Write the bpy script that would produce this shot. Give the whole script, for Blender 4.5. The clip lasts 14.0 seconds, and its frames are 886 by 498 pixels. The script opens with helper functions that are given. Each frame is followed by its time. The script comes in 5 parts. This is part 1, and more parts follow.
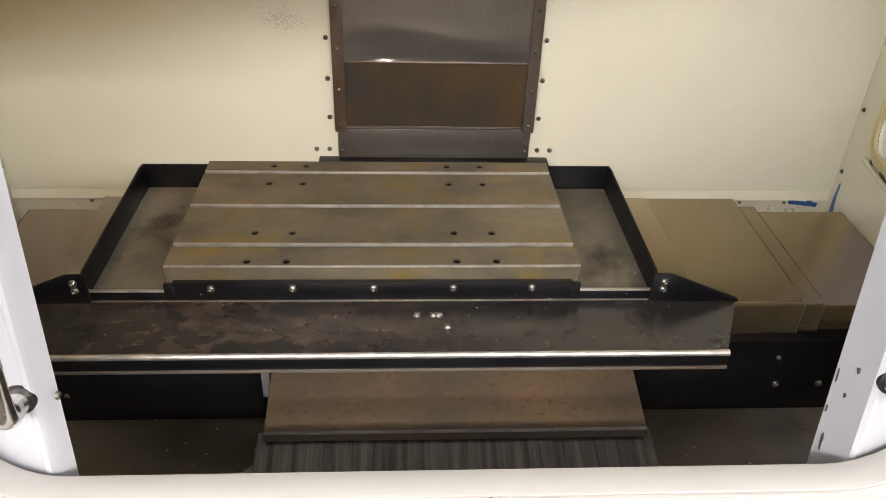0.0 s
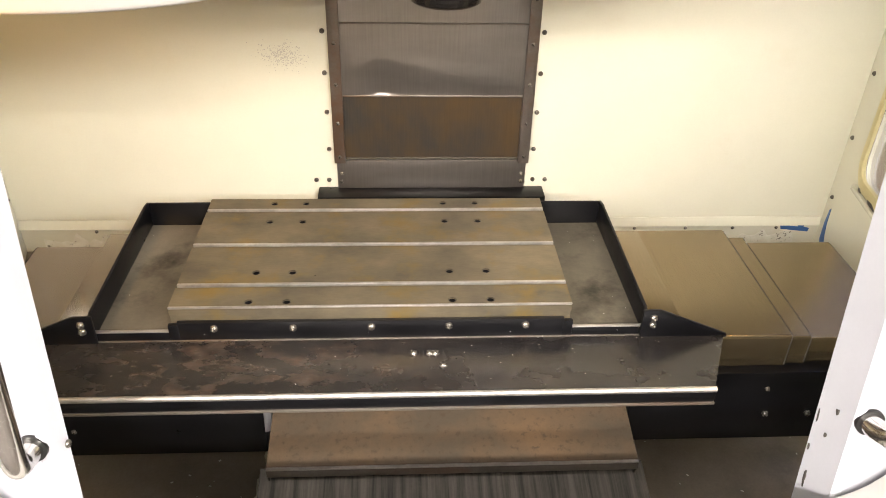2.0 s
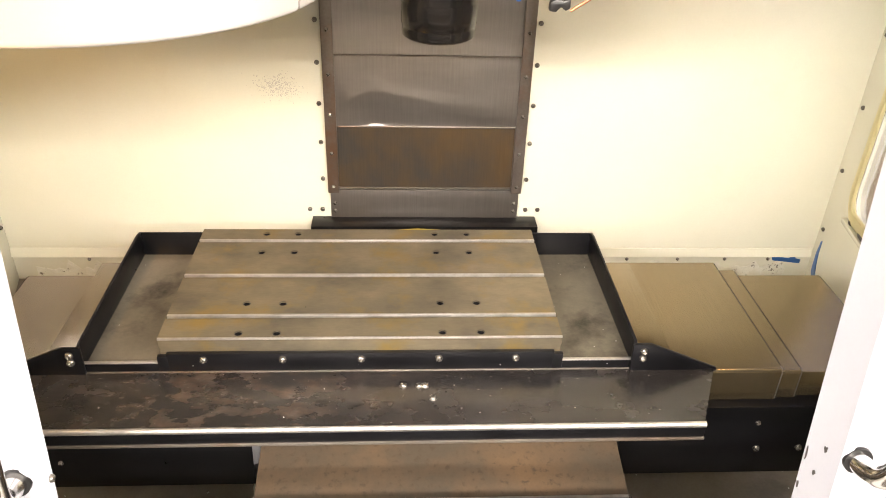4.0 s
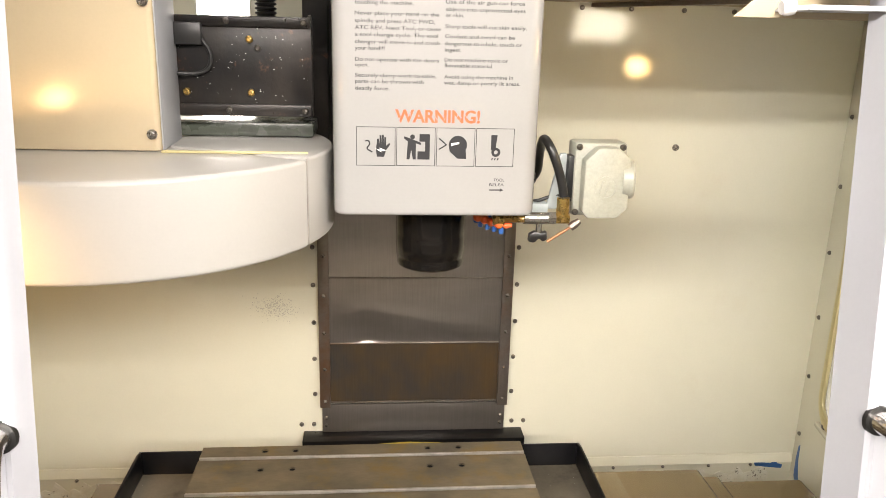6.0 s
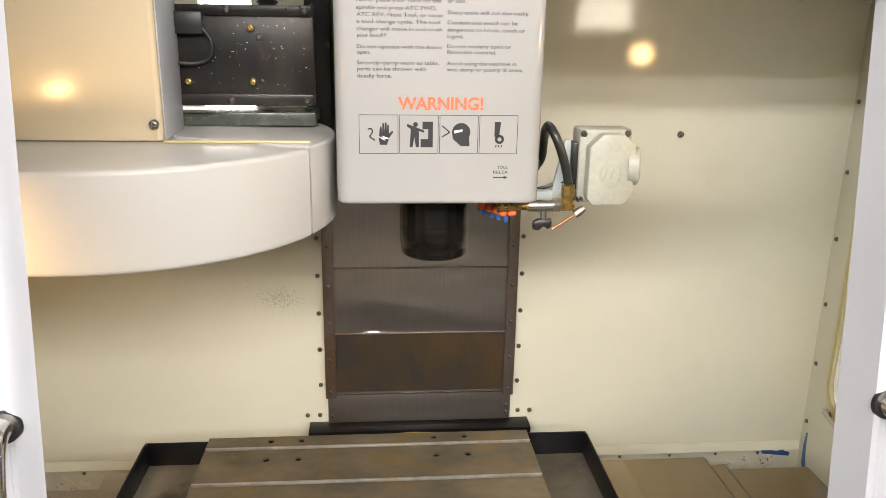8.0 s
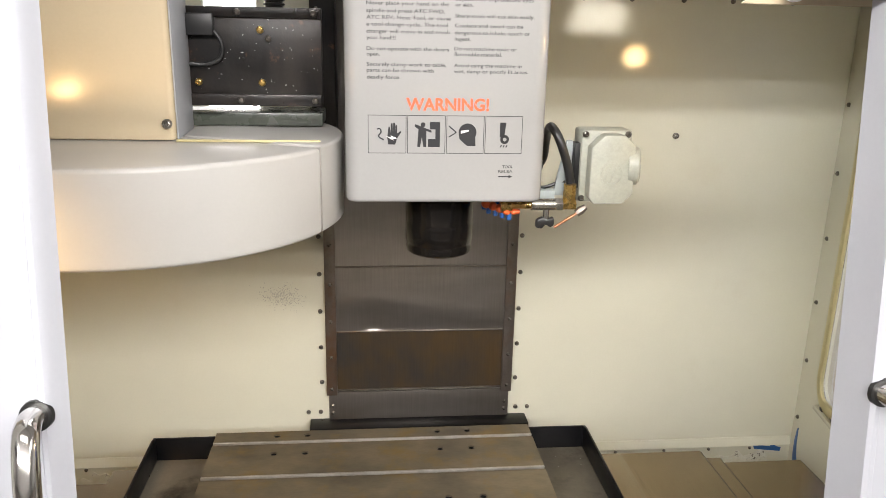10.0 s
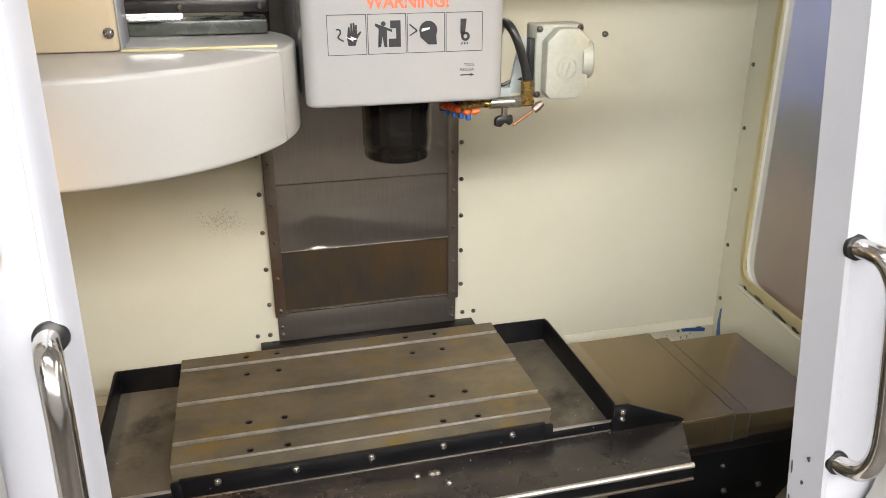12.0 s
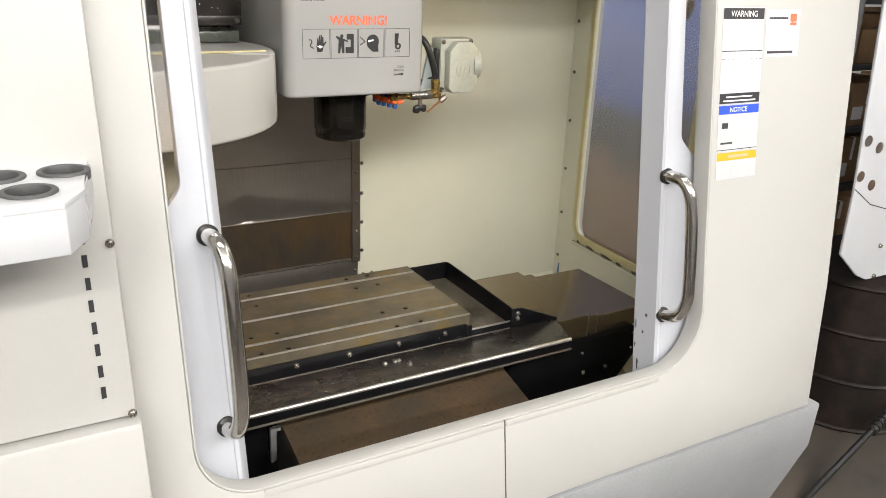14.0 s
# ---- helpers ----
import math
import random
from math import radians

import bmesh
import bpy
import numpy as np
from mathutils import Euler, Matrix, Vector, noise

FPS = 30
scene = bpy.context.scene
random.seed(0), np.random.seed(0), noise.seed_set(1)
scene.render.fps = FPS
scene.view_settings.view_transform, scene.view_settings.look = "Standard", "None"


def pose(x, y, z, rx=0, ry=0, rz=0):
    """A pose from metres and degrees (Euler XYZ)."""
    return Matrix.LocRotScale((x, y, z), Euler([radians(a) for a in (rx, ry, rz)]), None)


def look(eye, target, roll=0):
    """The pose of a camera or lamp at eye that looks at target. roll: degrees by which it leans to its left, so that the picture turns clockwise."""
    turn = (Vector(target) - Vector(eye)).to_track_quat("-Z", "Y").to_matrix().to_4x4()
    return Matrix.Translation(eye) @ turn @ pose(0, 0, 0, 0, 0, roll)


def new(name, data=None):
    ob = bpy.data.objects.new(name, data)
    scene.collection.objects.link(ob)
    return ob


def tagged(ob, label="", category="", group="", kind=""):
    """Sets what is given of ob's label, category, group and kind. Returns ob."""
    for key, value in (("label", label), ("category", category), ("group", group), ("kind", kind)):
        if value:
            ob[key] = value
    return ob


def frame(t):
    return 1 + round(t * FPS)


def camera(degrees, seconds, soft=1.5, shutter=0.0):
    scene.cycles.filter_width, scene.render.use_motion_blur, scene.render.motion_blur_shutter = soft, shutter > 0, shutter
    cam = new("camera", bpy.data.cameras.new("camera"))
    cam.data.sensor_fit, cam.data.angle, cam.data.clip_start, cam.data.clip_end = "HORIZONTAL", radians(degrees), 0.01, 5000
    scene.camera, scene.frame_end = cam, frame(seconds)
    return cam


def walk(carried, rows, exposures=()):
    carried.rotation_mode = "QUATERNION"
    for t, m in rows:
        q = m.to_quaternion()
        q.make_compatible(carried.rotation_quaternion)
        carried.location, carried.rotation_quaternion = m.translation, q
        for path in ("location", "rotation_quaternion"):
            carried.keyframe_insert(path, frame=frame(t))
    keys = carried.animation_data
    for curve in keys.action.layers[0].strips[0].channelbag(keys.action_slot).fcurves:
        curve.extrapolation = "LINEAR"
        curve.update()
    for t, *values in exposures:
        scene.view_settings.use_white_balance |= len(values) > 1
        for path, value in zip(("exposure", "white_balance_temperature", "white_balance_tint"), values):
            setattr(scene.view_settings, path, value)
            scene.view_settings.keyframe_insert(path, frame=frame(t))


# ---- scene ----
cam = camera(59.8, 14.0, soft=0.9)
PATH = [
    (0, (0.04, -1.002, 1.605), (0.151, 0.656, 0.492), 2.1),
    (0.5, (0.045, -0.992, 1.633), (0.132, 0.649, 0.49), 1.2),
    (1, (0.045, -1.0, 1.655), (0.12, 0.65, 0.528), 1.35),
    (1.5, (0.05, -1.003, 1.672), (0.145, 0.665, 0.572), 1.35),
    (2, (0.048, -1.009, 1.666), (0.155, 0.665, 0.576), 1.55),
    (4.5, (0.058, -1.006, 1.689), (0.186, 0.733, 0.709), 2.35),
    (5, (0.044, -1.04, 1.706), (0.188, 0.772, 0.871), 2.5),
    (5.2, (0.041, -1.06, 1.704), (0.193, 0.79, 0.965), 2.1),
    (5.5, (0.027, -1.074, 1.726), (0.198, 0.814, 1.09), 2.2),
    (6, (0.02, -1.095, 1.735), (0.197, 0.822, 1.194), 1.5),
    (6.5, (0.021, -1.098, 1.737), (0.199, 0.827, 1.224), 0.8),
    (7, (0.023, -1.094, 1.732), (0.198, 0.826, 1.201), 0.9),
    (7.5, (0.026, -1.093, 1.729), (0.191, 0.825, 1.184), 1.0),
    (8, (0.022, -1.091, 1.726), (0.186, 0.822, 1.166), 0.9),
    (10.5, (-0.019, -1.126, 1.727), (0.182, 0.785, 1.173), 1.3),
    (11, (-0.021, -1.124, 1.725), (0.173, 0.782, 1.15), 1.6),
    (11.5, (-0.072, -1.108, 1.717), (0.205, 0.775, 1.102), 2.2),
    (11.7, (-0.112, -1.104, 1.698), (0.245, 0.763, 1.071), 0.8),
    (12, (-0.159, -1.11, 1.685), (0.307, 0.691, 0.951), -0.2),
    (12.2, (-0.189, -1.135, 1.677), (0.317, 0.643, 0.914), -0.7),
    (12.5, (-0.251, -1.191, 1.679), (0.322, 0.567, 0.915), 0.6),
    (12.8, (-0.321, -1.275, 1.683), (0.295, 0.468, 0.933), 0.9),
    (13, (-0.372, -1.321, 1.692), (0.279, 0.411, 0.932), 0.6),
    (13.3, (-0.445, -1.367, 1.699), (0.266, 0.354, 0.972), 1.9),
    (13.5, (-0.503, -1.398, 1.704), (0.299, 0.283, 0.976), 1.9),
    (13.8, (-0.576, -1.459, 1.715), (0.322, 0.18, 1.01), 1.7),
    (14, (-0.615, -1.505, 1.722), (0.316, 0.126, 1.033), 2.1),
]
walk(cam, [(t, look(eye, target, roll)) for t, eye, target, roll in PATH],
     [(0, -0.54, 6600, 14), (1, -0.28, 6650, 15), (1.5, -0.04, 6750, 15), (2, 0.18, 6850, 15), (4.5, 0.44, 7000, 16), (5, 0.11, 7000, 16), (5.5, -0.12, 6950, 15), (6, -0.24, 6850, 14),
      (6.5, -0.42, 6800, 14), (7.5, -0.50, 6700, 13), (8, -0.50, 6650, 13), (10.5, -0.56, 6400, 13), (11.5, -0.56, 6400, 13), (12.5, -0.58, 6450, 11), (13.5, -0.66, 6500, 10), (14, -0.82, 6500, 10)])

# ---- world and light ----
world = bpy.data.worlds.new("shop_sky")
scene.world = world
world.use_nodes = True
world.node_tree.nodes["Background"].inputs[0].default_value = (0.9, 0.95, 1.0, 1)
world.node_tree.nodes["Background"].inputs[1].default_value = 0.12


def area_lamp(name, m, sx, sy, watts, colour):
    d = bpy.data.lights.new(name, "AREA")
    d.shape, d.size, d.size_y, d.energy, d.color = "RECTANGLE", sx, sy, watts, colour
    ob = new(name, d)
    ob.matrix_world = m
    return ob


COOL, WARM = (1.0, 0.97, 0.92), (1.0, 0.64, 0.28)
# Unseen lamps: both 11 m rows fit the wall's shadow edges, the rest are added fill.
area_lamp("unseen_ceiling_light", look((-0.2, -1.3, 3.95), (-0.2, -1.3, 0)), 2.6, 0.5, 38, COOL)
area_lamp("unseen_ceiling_light", look((0.1, -4.4, 3.95), (0.1, 0.8, 1.2)), 11.0, 0.12, 940, COOL)
area_lamp("unseen_ceiling_light", look((0.1, -5.4, 3.95), (0.1, 0.8, 1.2)), 11.0, 0.12, 540, COOL)
area_lamp("unseen_ceiling_light", look((-0.4, 1.5, 3.95), (-0.4, 1.5, 0)), 2.6, 0.35, 30, COOL)
area_lamp("unseen_ceiling_light", look((0.9, 2.6, 3.95), (0.9, 2.6, 0)), 2.6, 0.35, 60, COOL)
area_lamp("unseen_ceiling_light", look((3.3, -0.9, 3.95), (3.3, -0.9, 0)), 0.35, 2.6, 75, COOL)
area_lamp("unseen_ceiling_light", look((-3.2, -2.8, 3.95), (0.2, -0.3, 1.2)), 0.35, 2.6, 30, COOL)


def spot_lamp(name, eye, target, watts, colour, angle, radius):
    d = bpy.data.lights.new(name, "SPOT")
    d.energy, d.color, d.spot_size, d.spot_blend, d.shadow_soft_size = watts, colour, radians(angle), 0.85, radius
    ob = new(name, d)
    ob.matrix_world = look(eye, target)
    return ob


spot_lamp("work_light", (0.935, 0.10, 1.635), (-0.3, 0.86, 0.9), 5, WARM, 140, 0.035)
spot_lamp("work_light", (-0.69, -0.20, 1.450), (-0.30, 0.86, 0.95), 19, WARM, 112, 0.035)

# ---- materials ----


def nodes_of(name):
    m = bpy.data.materials.new(name)
    m.use_nodes = True
    nt = m.node_tree
    return m, nt, nt.nodes, nt.nodes["Principled BSDF"]


def noise_at(nt, scale, detail=4.0, rough=0.55, stretch=(1, 1, 1)):
    n = nt.nodes
    tc, mp, no = n.new("ShaderNodeTexCoord"), n.new("ShaderNodeMapping"), n.new("ShaderNodeTexNoise")
    mp.inputs["Scale"].default_value = stretch
    no.inputs["Scale"].default_value, no.inputs["Detail"].default_value, no.inputs["Roughness"].default_value = scale, detail, rough
    nt.links.new(tc.outputs["Object"], mp.inputs["Vector"])
    nt.links.new(mp.outputs["Vector"], no.inputs["Vector"])
    return no.outputs["Fac"]


def ramp(nt, fac, stops):
    r = nt.nodes.new("ShaderNodeValToRGB")
    e = r.color_ramp.elements
    while len(e) < len(stops):
        e.new(0.5)
    for k, (p, c) in zip(e, stops):
        k.position = p
        k.color = c if len(c) == 4 else (*c, 1)
    nt.links.new(fac, r.inputs["Fac"])
    return r.outputs["Color"]


def mixed(nt, fac, a, b, blend="MIX"):
    m = nt.nodes.new("ShaderNodeMix")
    m.data_type, m.blend_type = "RGBA", blend
    for sock, v in ((m.inputs[0], fac), (m.inputs[6], a), (m.inputs[7], b)):
        if hasattr(v, "links"):
            nt.links.new(v, sock)
        else:
            sock.default_value = v if isinstance(v, float) else (*v, 1)
    return m.outputs[2]


def bumped(nt, bsdf, height, strength, distance=0.001):
    b = nt.nodes.new("ShaderNodeBump")
    b.inputs["Strength"].default_value, b.inputs["Distance"].default_value = strength, distance
    nt.links.new(height, b.inputs["Height"])
    nt.links.new(b.outputs["Normal"], bsdf.inputs["Normal"])


def surface(name, base, other, rough=(0.35, 0.5), metal=0.0, scale=6.0, stretch=(1, 1, 1), spots=None, spot_scale=14.0,
            spot_range=(0.6, 0.7), grain=180.0, grain_stretch=(1, 1, 1), bump=0.08, coat=0.0, mid=(0.35, 0.65), spec=0.5, fleck=0.16):
    """A surface with broad mottling, optional shaped spots, fine grain and uneven gloss."""
    m, nt, n, b = nodes_of(name)
    broad = noise_at(nt, scale, 5.0, 0.6, stretch)
    col = ramp(nt, broad, [(mid[0], base), (mid[1], other)])
    fine = noise_at(nt, grain, 3.0, 0.6, grain_stretch)
    col = mixed(nt, fleck, col, ramp(nt, fine, [(0.3, (0.25, 0.25, 0.25)), (0.7, (1, 1, 1))]), "MULTIPLY")
    if spots:
        sp = ramp(nt, noise_at(nt, spot_scale, 6.0, 0.65), [(spot_range[0], (0, 0, 0)), (spot_range[1], (1, 1, 1))])
        col = mixed(nt, sp, col, spots)
    nt.links.new(col, b.inputs["Base Color"])
    b.inputs["Metallic"].default_value = metal
    rr = nt.nodes.new("ShaderNodeMapRange")
    rr.inputs["To Min"].default_value, rr.inputs["To Max"].default_value = rough
    nt.links.new(noise_at(nt, scale * 2.3, 4.0, 0.6, stretch), rr.inputs["Value"])
    nt.links.new(rr.outputs["Result"], b.inputs["Roughness"])
    b.inputs["Coat Weight"].default_value, b.inputs["Specular IOR Level"].default_value = coat, spec
    if bump:
        bumped(nt, b, fine, bump)
    return m


def plain(name, base, rough=0.4, metal=0.0, glow=0.0):
    m, nt, n, b = nodes_of(name)
    fine = noise_at(nt, 60.0)
    nt.links.new(mixed(nt, 0.12, base, ramp(nt, fine, [(0.3, (0.4, 0.4, 0.4)), (0.7, (1, 1, 1))]), "MULTIPLY"), b.inputs["Base Color"])
    b.inputs["Roughness"].default_value, b.inputs["Metallic"].default_value = rough, metal
    if glow:
        b.inputs["Emission Color"].default_value, b.inputs["Emission Strength"].default_value = (*base, 1), glow
    return m


M = {
    "wall": surface("beige_enclosure_paint", (0.68, 0.675, 0.56), (0.64, 0.637, 0.53), (0.055, 0.11), 0, 2.2, spots=(0.60, 0.57, 0.45), spot_scale=5.0, spot_range=(0.62, 0.95), bump=0.012, fleck=0.03),
    "door": surface("white_door_paint", (0.42, 0.43, 0.465), (0.40, 0.41, 0.445), (0.25, 0.4), 0, 3, spots=(0.38, 0.39, 0.415), spot_scale=6, spot_range=(0.6, 0.95), bump=0.02, fleck=0.03),
    "panel": surface("cream_panel_paint", (0.39, 0.385, 0.366), (0.372, 0.367, 0.349), (0.35, 0.5), 0, 3, spots=(0.38, 0.375, 0.352), spot_scale=4, spot_range=(0.58, 0.95), bump=0.03, fleck=0.03),
    "grey_base": surface("grey_base_paint", (0.27, 0.275, 0.285), (0.24, 0.245, 0.255), (0.4, 0.55), 0, 4, bump=0.04),
    "table": surface("worn_table_steel", (0.235, 0.193, 0.125), (0.12, 0.105, 0.078), (0.2, 0.5), 0.6, 13, stretch=(0.7, 1, 1), spots=(0.23, 0.16, 0.055), spot_scale=10, spot_range=(0.52, 0.70), grain=420, grain_stretch=(0.15, 1, 1), bump=0.12, mid=(0.36, 0.72)),
    "table_rim": surface("worn_hole_rim_steel", (0.16, 0.14, 0.11), (0.08, 0.07, 0.055), (0.25, 0.4), 0.8, 60, bump=0.04),
    "bright": surface("bright_machined_edge", (0.64, 0.61, 0.57), (0.46, 0.43, 0.40), (0.28, 0.42), 0.85, 30, bump=0.04),
    "stainless": surface("brushed_way_cover_steel", (0.33, 0.255, 0.15), (0.24, 0.19, 0.12), (0.17, 0.25), 0.85, 3, grain=300, grain_stretch=(1, 0.02, 0.02), bump=0.0, fleck=0.2, mid=(0.25, 0.75)),
    # Paler copy of the cover steel, with the reflected door and wall in its colour.
    "silver": surface("pale_reflecting_cover_steel", (0.46, 0.42, 0.37), (0.38, 0.345, 0.30), (0.2, 0.3), 0.8, 3, grain=300, grain_stretch=(1, 0.02, 0.02), bump=0.0, fleck=0.15, mid=(0.25, 0.75)),
    "black": surface("black_painted_sheet", (0.003, 0.003, 0.0035), (0.007, 0.007, 0.008), (0.22, 0.4), 0.0, 8, bump=0.05, spec=0.2),
    "tray_floor": surface("scuffed_tray_sheet", (0.105, 0.093, 0.07), (0.18, 0.158, 0.12), (0.24, 0.42), 0.35, 5, spots=(0.02, 0.017, 0.013), spot_scale=6, spot_range=(0.5, 0.66), bump=0.1),
    "y_cover": surface("rusty_way_cover_steel", (0.13, 0.082, 0.045), (0.075, 0.058, 0.04), (0.35, 0.55), 0.25, 8, spots=(0.06, 0.04, 0.026), spot_scale=90, spot_range=(0.54, 0.66), bump=0.15),
    "y_cover_dark": surface("streaked_dark_way_cover", (0.03, 0.028, 0.026), (0.125, 0.115, 0.10), (0.34, 0.52), 0.0, 26, stretch=(4, 0.15, 0.15), spots=(0.10, 0.092, 0.08), spot_scale=14, spot_range=(0.55, 0.8), bump=0.1, spec=0.3),
    "pan": surface("oily_floor_pan_steel", (0.33, 0.285, 0.235), (0.19, 0.165, 0.14), (0.2, 0.5), 0.1, 4, spots=(0.34, 0.30, 0.26), spot_scale=5, spot_range=(0.52, 0.75), bump=0.12),
    "column": surface("column_cover_steel", (0.30, 0.275, 0.255), (0.20, 0.182, 0.165), (0.28, 0.36), 0.8, 3.0, stretch=(0.5, 1, 1.6), grain=260, grain_stretch=(1, 0, 0.03), bump=0.0, mid=(0.3, 0.7)),
    "column_brown": surface("stained_column_cover_steel", (0.225, 0.152, 0.083), (0.13, 0.121, 0.110), (0.24, 0.36), 0.75, 4.5, stretch=(1.1, 1, 0.7), grain=260, grain_stretch=(1, 0, 0.03), bump=0.0, mid=(0.36, 0.62)),
    "rail": surface("column_rail_steel", (0.24, 0.21, 0.185), (0.17, 0.15, 0.13), (0.32, 0.5), 0.7, 9, spots=(0.20, 0.115, 0.07), spot_scale=5, spot_range=(0.52, 0.72), bump=0.06),
    "head": surface("white_head_cover_paint", (0.335, 0.33, 0.324), (0.318, 0.314, 0.308), (0.12, 0.2), 0, 3, bump=0.01, coat=0.3, fleck=0.03),
    "drum": surface("pale_grey_cover_paint", (0.41, 0.40, 0.375), (0.39, 0.38, 0.36), (0.24, 0.34), 0, 3, bump=0.03, fleck=0.03),
    # The ivory tint takes in the warm work light on these covers.
    "tc_box": surface("warm_tinted_cover_paint", (0.53, 0.44, 0.30), (0.505, 0.42, 0.287), (0.16, 0.26), 0, 3, bump=0.02, fleck=0.03),
    "oily": surface("oily_black_plate_steel", (0.013, 0.012, 0.012), (0.032, 0.026, 0.022), (0.2, 0.45), 0.3, 14, stretch=(1, 1, 0.4), spots=(0.09, 0.045, 0.03), spot_scale=30, spot_range=(0.62, 0.7), grain=70, bump=0.5),
    "spindle": surface("black_oxide_spindle", (0.018, 0.017, 0.016), (0.035, 0.03, 0.026), (0.1, 0.2), 0.75, 10, bump=0.03),
    "chrome": surface("polished_handle_tube", (0.78, 0.76, 0.73), (0.7, 0.68, 0.65), (0.1, 0.2), 1.0, 20, bump=0.02),
    "screw": surface("socket_screw_steel", (0.32, 0.30, 0.27), (0.2, 0.19, 0.17), (0.2, 0.35), 0.9, 80, bump=0.05),
    "dark_screw": plain("dull_screw_steel", (0.17, 0.155, 0.135), 0.28, 0.9),
    "brass": surface("brass_fitting", (0.62, 0.42, 0.14), (0.48, 0.32, 0.1), (0.2, 0.35), 0.95, 40, bump=0.05),
    "nickel": plain("nickel_valve_body", (0.55, 0.53, 0.48), 0.25, 0.95),
    "copper": plain("copper_tube", (0.5, 0.24, 0.13), 0.3, 0.9),
    "rubber": plain("black_rubber", (0.014, 0.014, 0.014), 0.35),
    "worn_rubber": plain("worn_grey_rubber", (0.06, 0.06, 0.062), 0.55),
    "orange": plain("orange_nozzle_plastic", (0.75, 0.13, 0.03), 0.4),
    "blue": plain("blue_nozzle_plastic", (0.02, 0.09, 0.32), 0.4),
    "cast": surface("grey_green_cast_paint", (0.42, 0.42, 0.35), (0.35, 0.36, 0.305), (0.3, 0.45), 0, 20, bump=0.06),
    "beam": surface("dark_grey_green_paint", (0.075, 0.085, 0.068), (0.05, 0.056, 0.046), (0.2, 0.35), 0, 12, bump=0.05),
    "dull_grey": plain("dull_grey_bracket_paint", (0.16, 0.16, 0.165), 0.5),
    "side_grey": surface("grey_cover_side_paint", (0.36, 0.37, 0.39), (0.33, 0.34, 0.36), (0.3, 0.42), 0, 5, bump=0.03, fleck=0.04),
    "label_sheet": plain("white_label_film", (0.45, 0.455, 0.47), 0.4),
    "bracket": plain("pale_blue_bracket_paint", (0.42, 0.47, 0.47), 0.45),
    "ink": plain("black_print", (0.015, 0.015, 0.017), 0.5),
    "grey_ink": plain("grey_print", (0.022, 0.022, 0.025), 0.5),
    "faded": plain("faded_orange_print", (0.55, 0.36, 0.24), 0.5),
    "red_ink": plain("red_orange_print", (0.78, 0.13, 0.05), 0.5),
    "label": plain("white_label_vinyl", (0.78, 0.78, 0.76), 0.4),
    "label_blue": plain("blue_label_print", (0.02, 0.07, 0.5), 0.4),
    "label_orange": plain("orange_label_print", (0.8, 0.33, 0.02), 0.4),
    "seal": plain("yellowed_window_seal", (0.52, 0.46, 0.24), 0.5),
    "yellow": plain("yellow_strip_paint", (0.62, 0.48, 0.06), 0.45),
    "marker": plain("blue_paint_smear", (0.02, 0.10, 0.30), 0.5),
    "chip": surface("chipped_pale_primer", (0.74, 0.74, 0.66), (0.62, 0.60, 0.50), (0.5, 0.7), 0, 30, spots=(0.10, 0.09, 0.07), spot_scale=90, spot_range=(0.6, 0.65), bump=0.1),
    "smudge": plain("faint_grey_smudge", (0.44, 0.435, 0.375), 0.5),
    "fine_print": plain("fine_grey_print", (0.48, 0.48, 0.49), 0.5),
    "scuff": plain("dark_scuff", (0.05, 0.045, 0.04), 0.6),
    "concrete": surface("worn_shop_concrete", (0.075, 0.062, 0.05), (0.045, 0.039, 0.033), (0.4, 0.65), 0, 1.5, spots=(0.025, 0.023, 0.02), spot_scale=3, spot_range=(0.56, 0.72), bump=0.2),
    "shop_wall": surface("shop_wall_paint", (0.76, 0.76, 0.75), (0.71, 0.71, 0.70), (0.6, 0.8), 0, 1.0, bump=0.1, fleck=0.03),
    "card": surface("brown_cardboard", (0.32, 0.20, 0.10), (0.27, 0.165, 0.085), (0.7, 0.9), 0, 5, grain=90, grain_stretch=(1, 1, 0.1), bump=0.1),
    "rack": surface("dark_rack_steel", (0.04, 0.045, 0.05), (0.06, 0.06, 0.06), (0.4, 0.6), 0.3, 8, bump=0.05),
    "cabinet": surface("pale_grey_machine_paint", (0.45, 0.455, 0.475), (0.42, 0.425, 0.445), (0.35, 0.5), 0, 3, bump=0.03, fleck=0.03),
    "barrel": surface("black_drum_paint", (0.010, 0.009, 0.009), (0.028, 0.020, 0.016), (0.45, 0.65), 0.0, 8, bump=0.08, spec=0.15),
    "tube": plain("fluorescent_tube", (1.0, 0.98, 0.95), 0.5, 0, 9.0),
    "daylight": plain("added_glowing_pane", (1.0, 0.96, 0.90), 0.5, 0, 16.0),
    "diffuser": plain("frosted_lamp_diffuser", (1.0, 0.93, 0.74), 0.5, 0, 26.0),
    "halogen": plain("halogen_bulb_lens", (1.0, 0.62, 0.22), 0.5, 0, 30.0),
}


def glass_material():
    m, nt, n, b = nodes_of("scratched_polycarbonate")
    b.inputs["Base Color"].default_value = (0.97, 0.98, 1.0, 1)
    b.inputs["Transmission Weight"].default_value, b.inputs["IOR"].default_value = 1.0, 1.45
    b.inputs["Roughness"].default_value = 0.06
    return m


M["glass"] = glass_material()


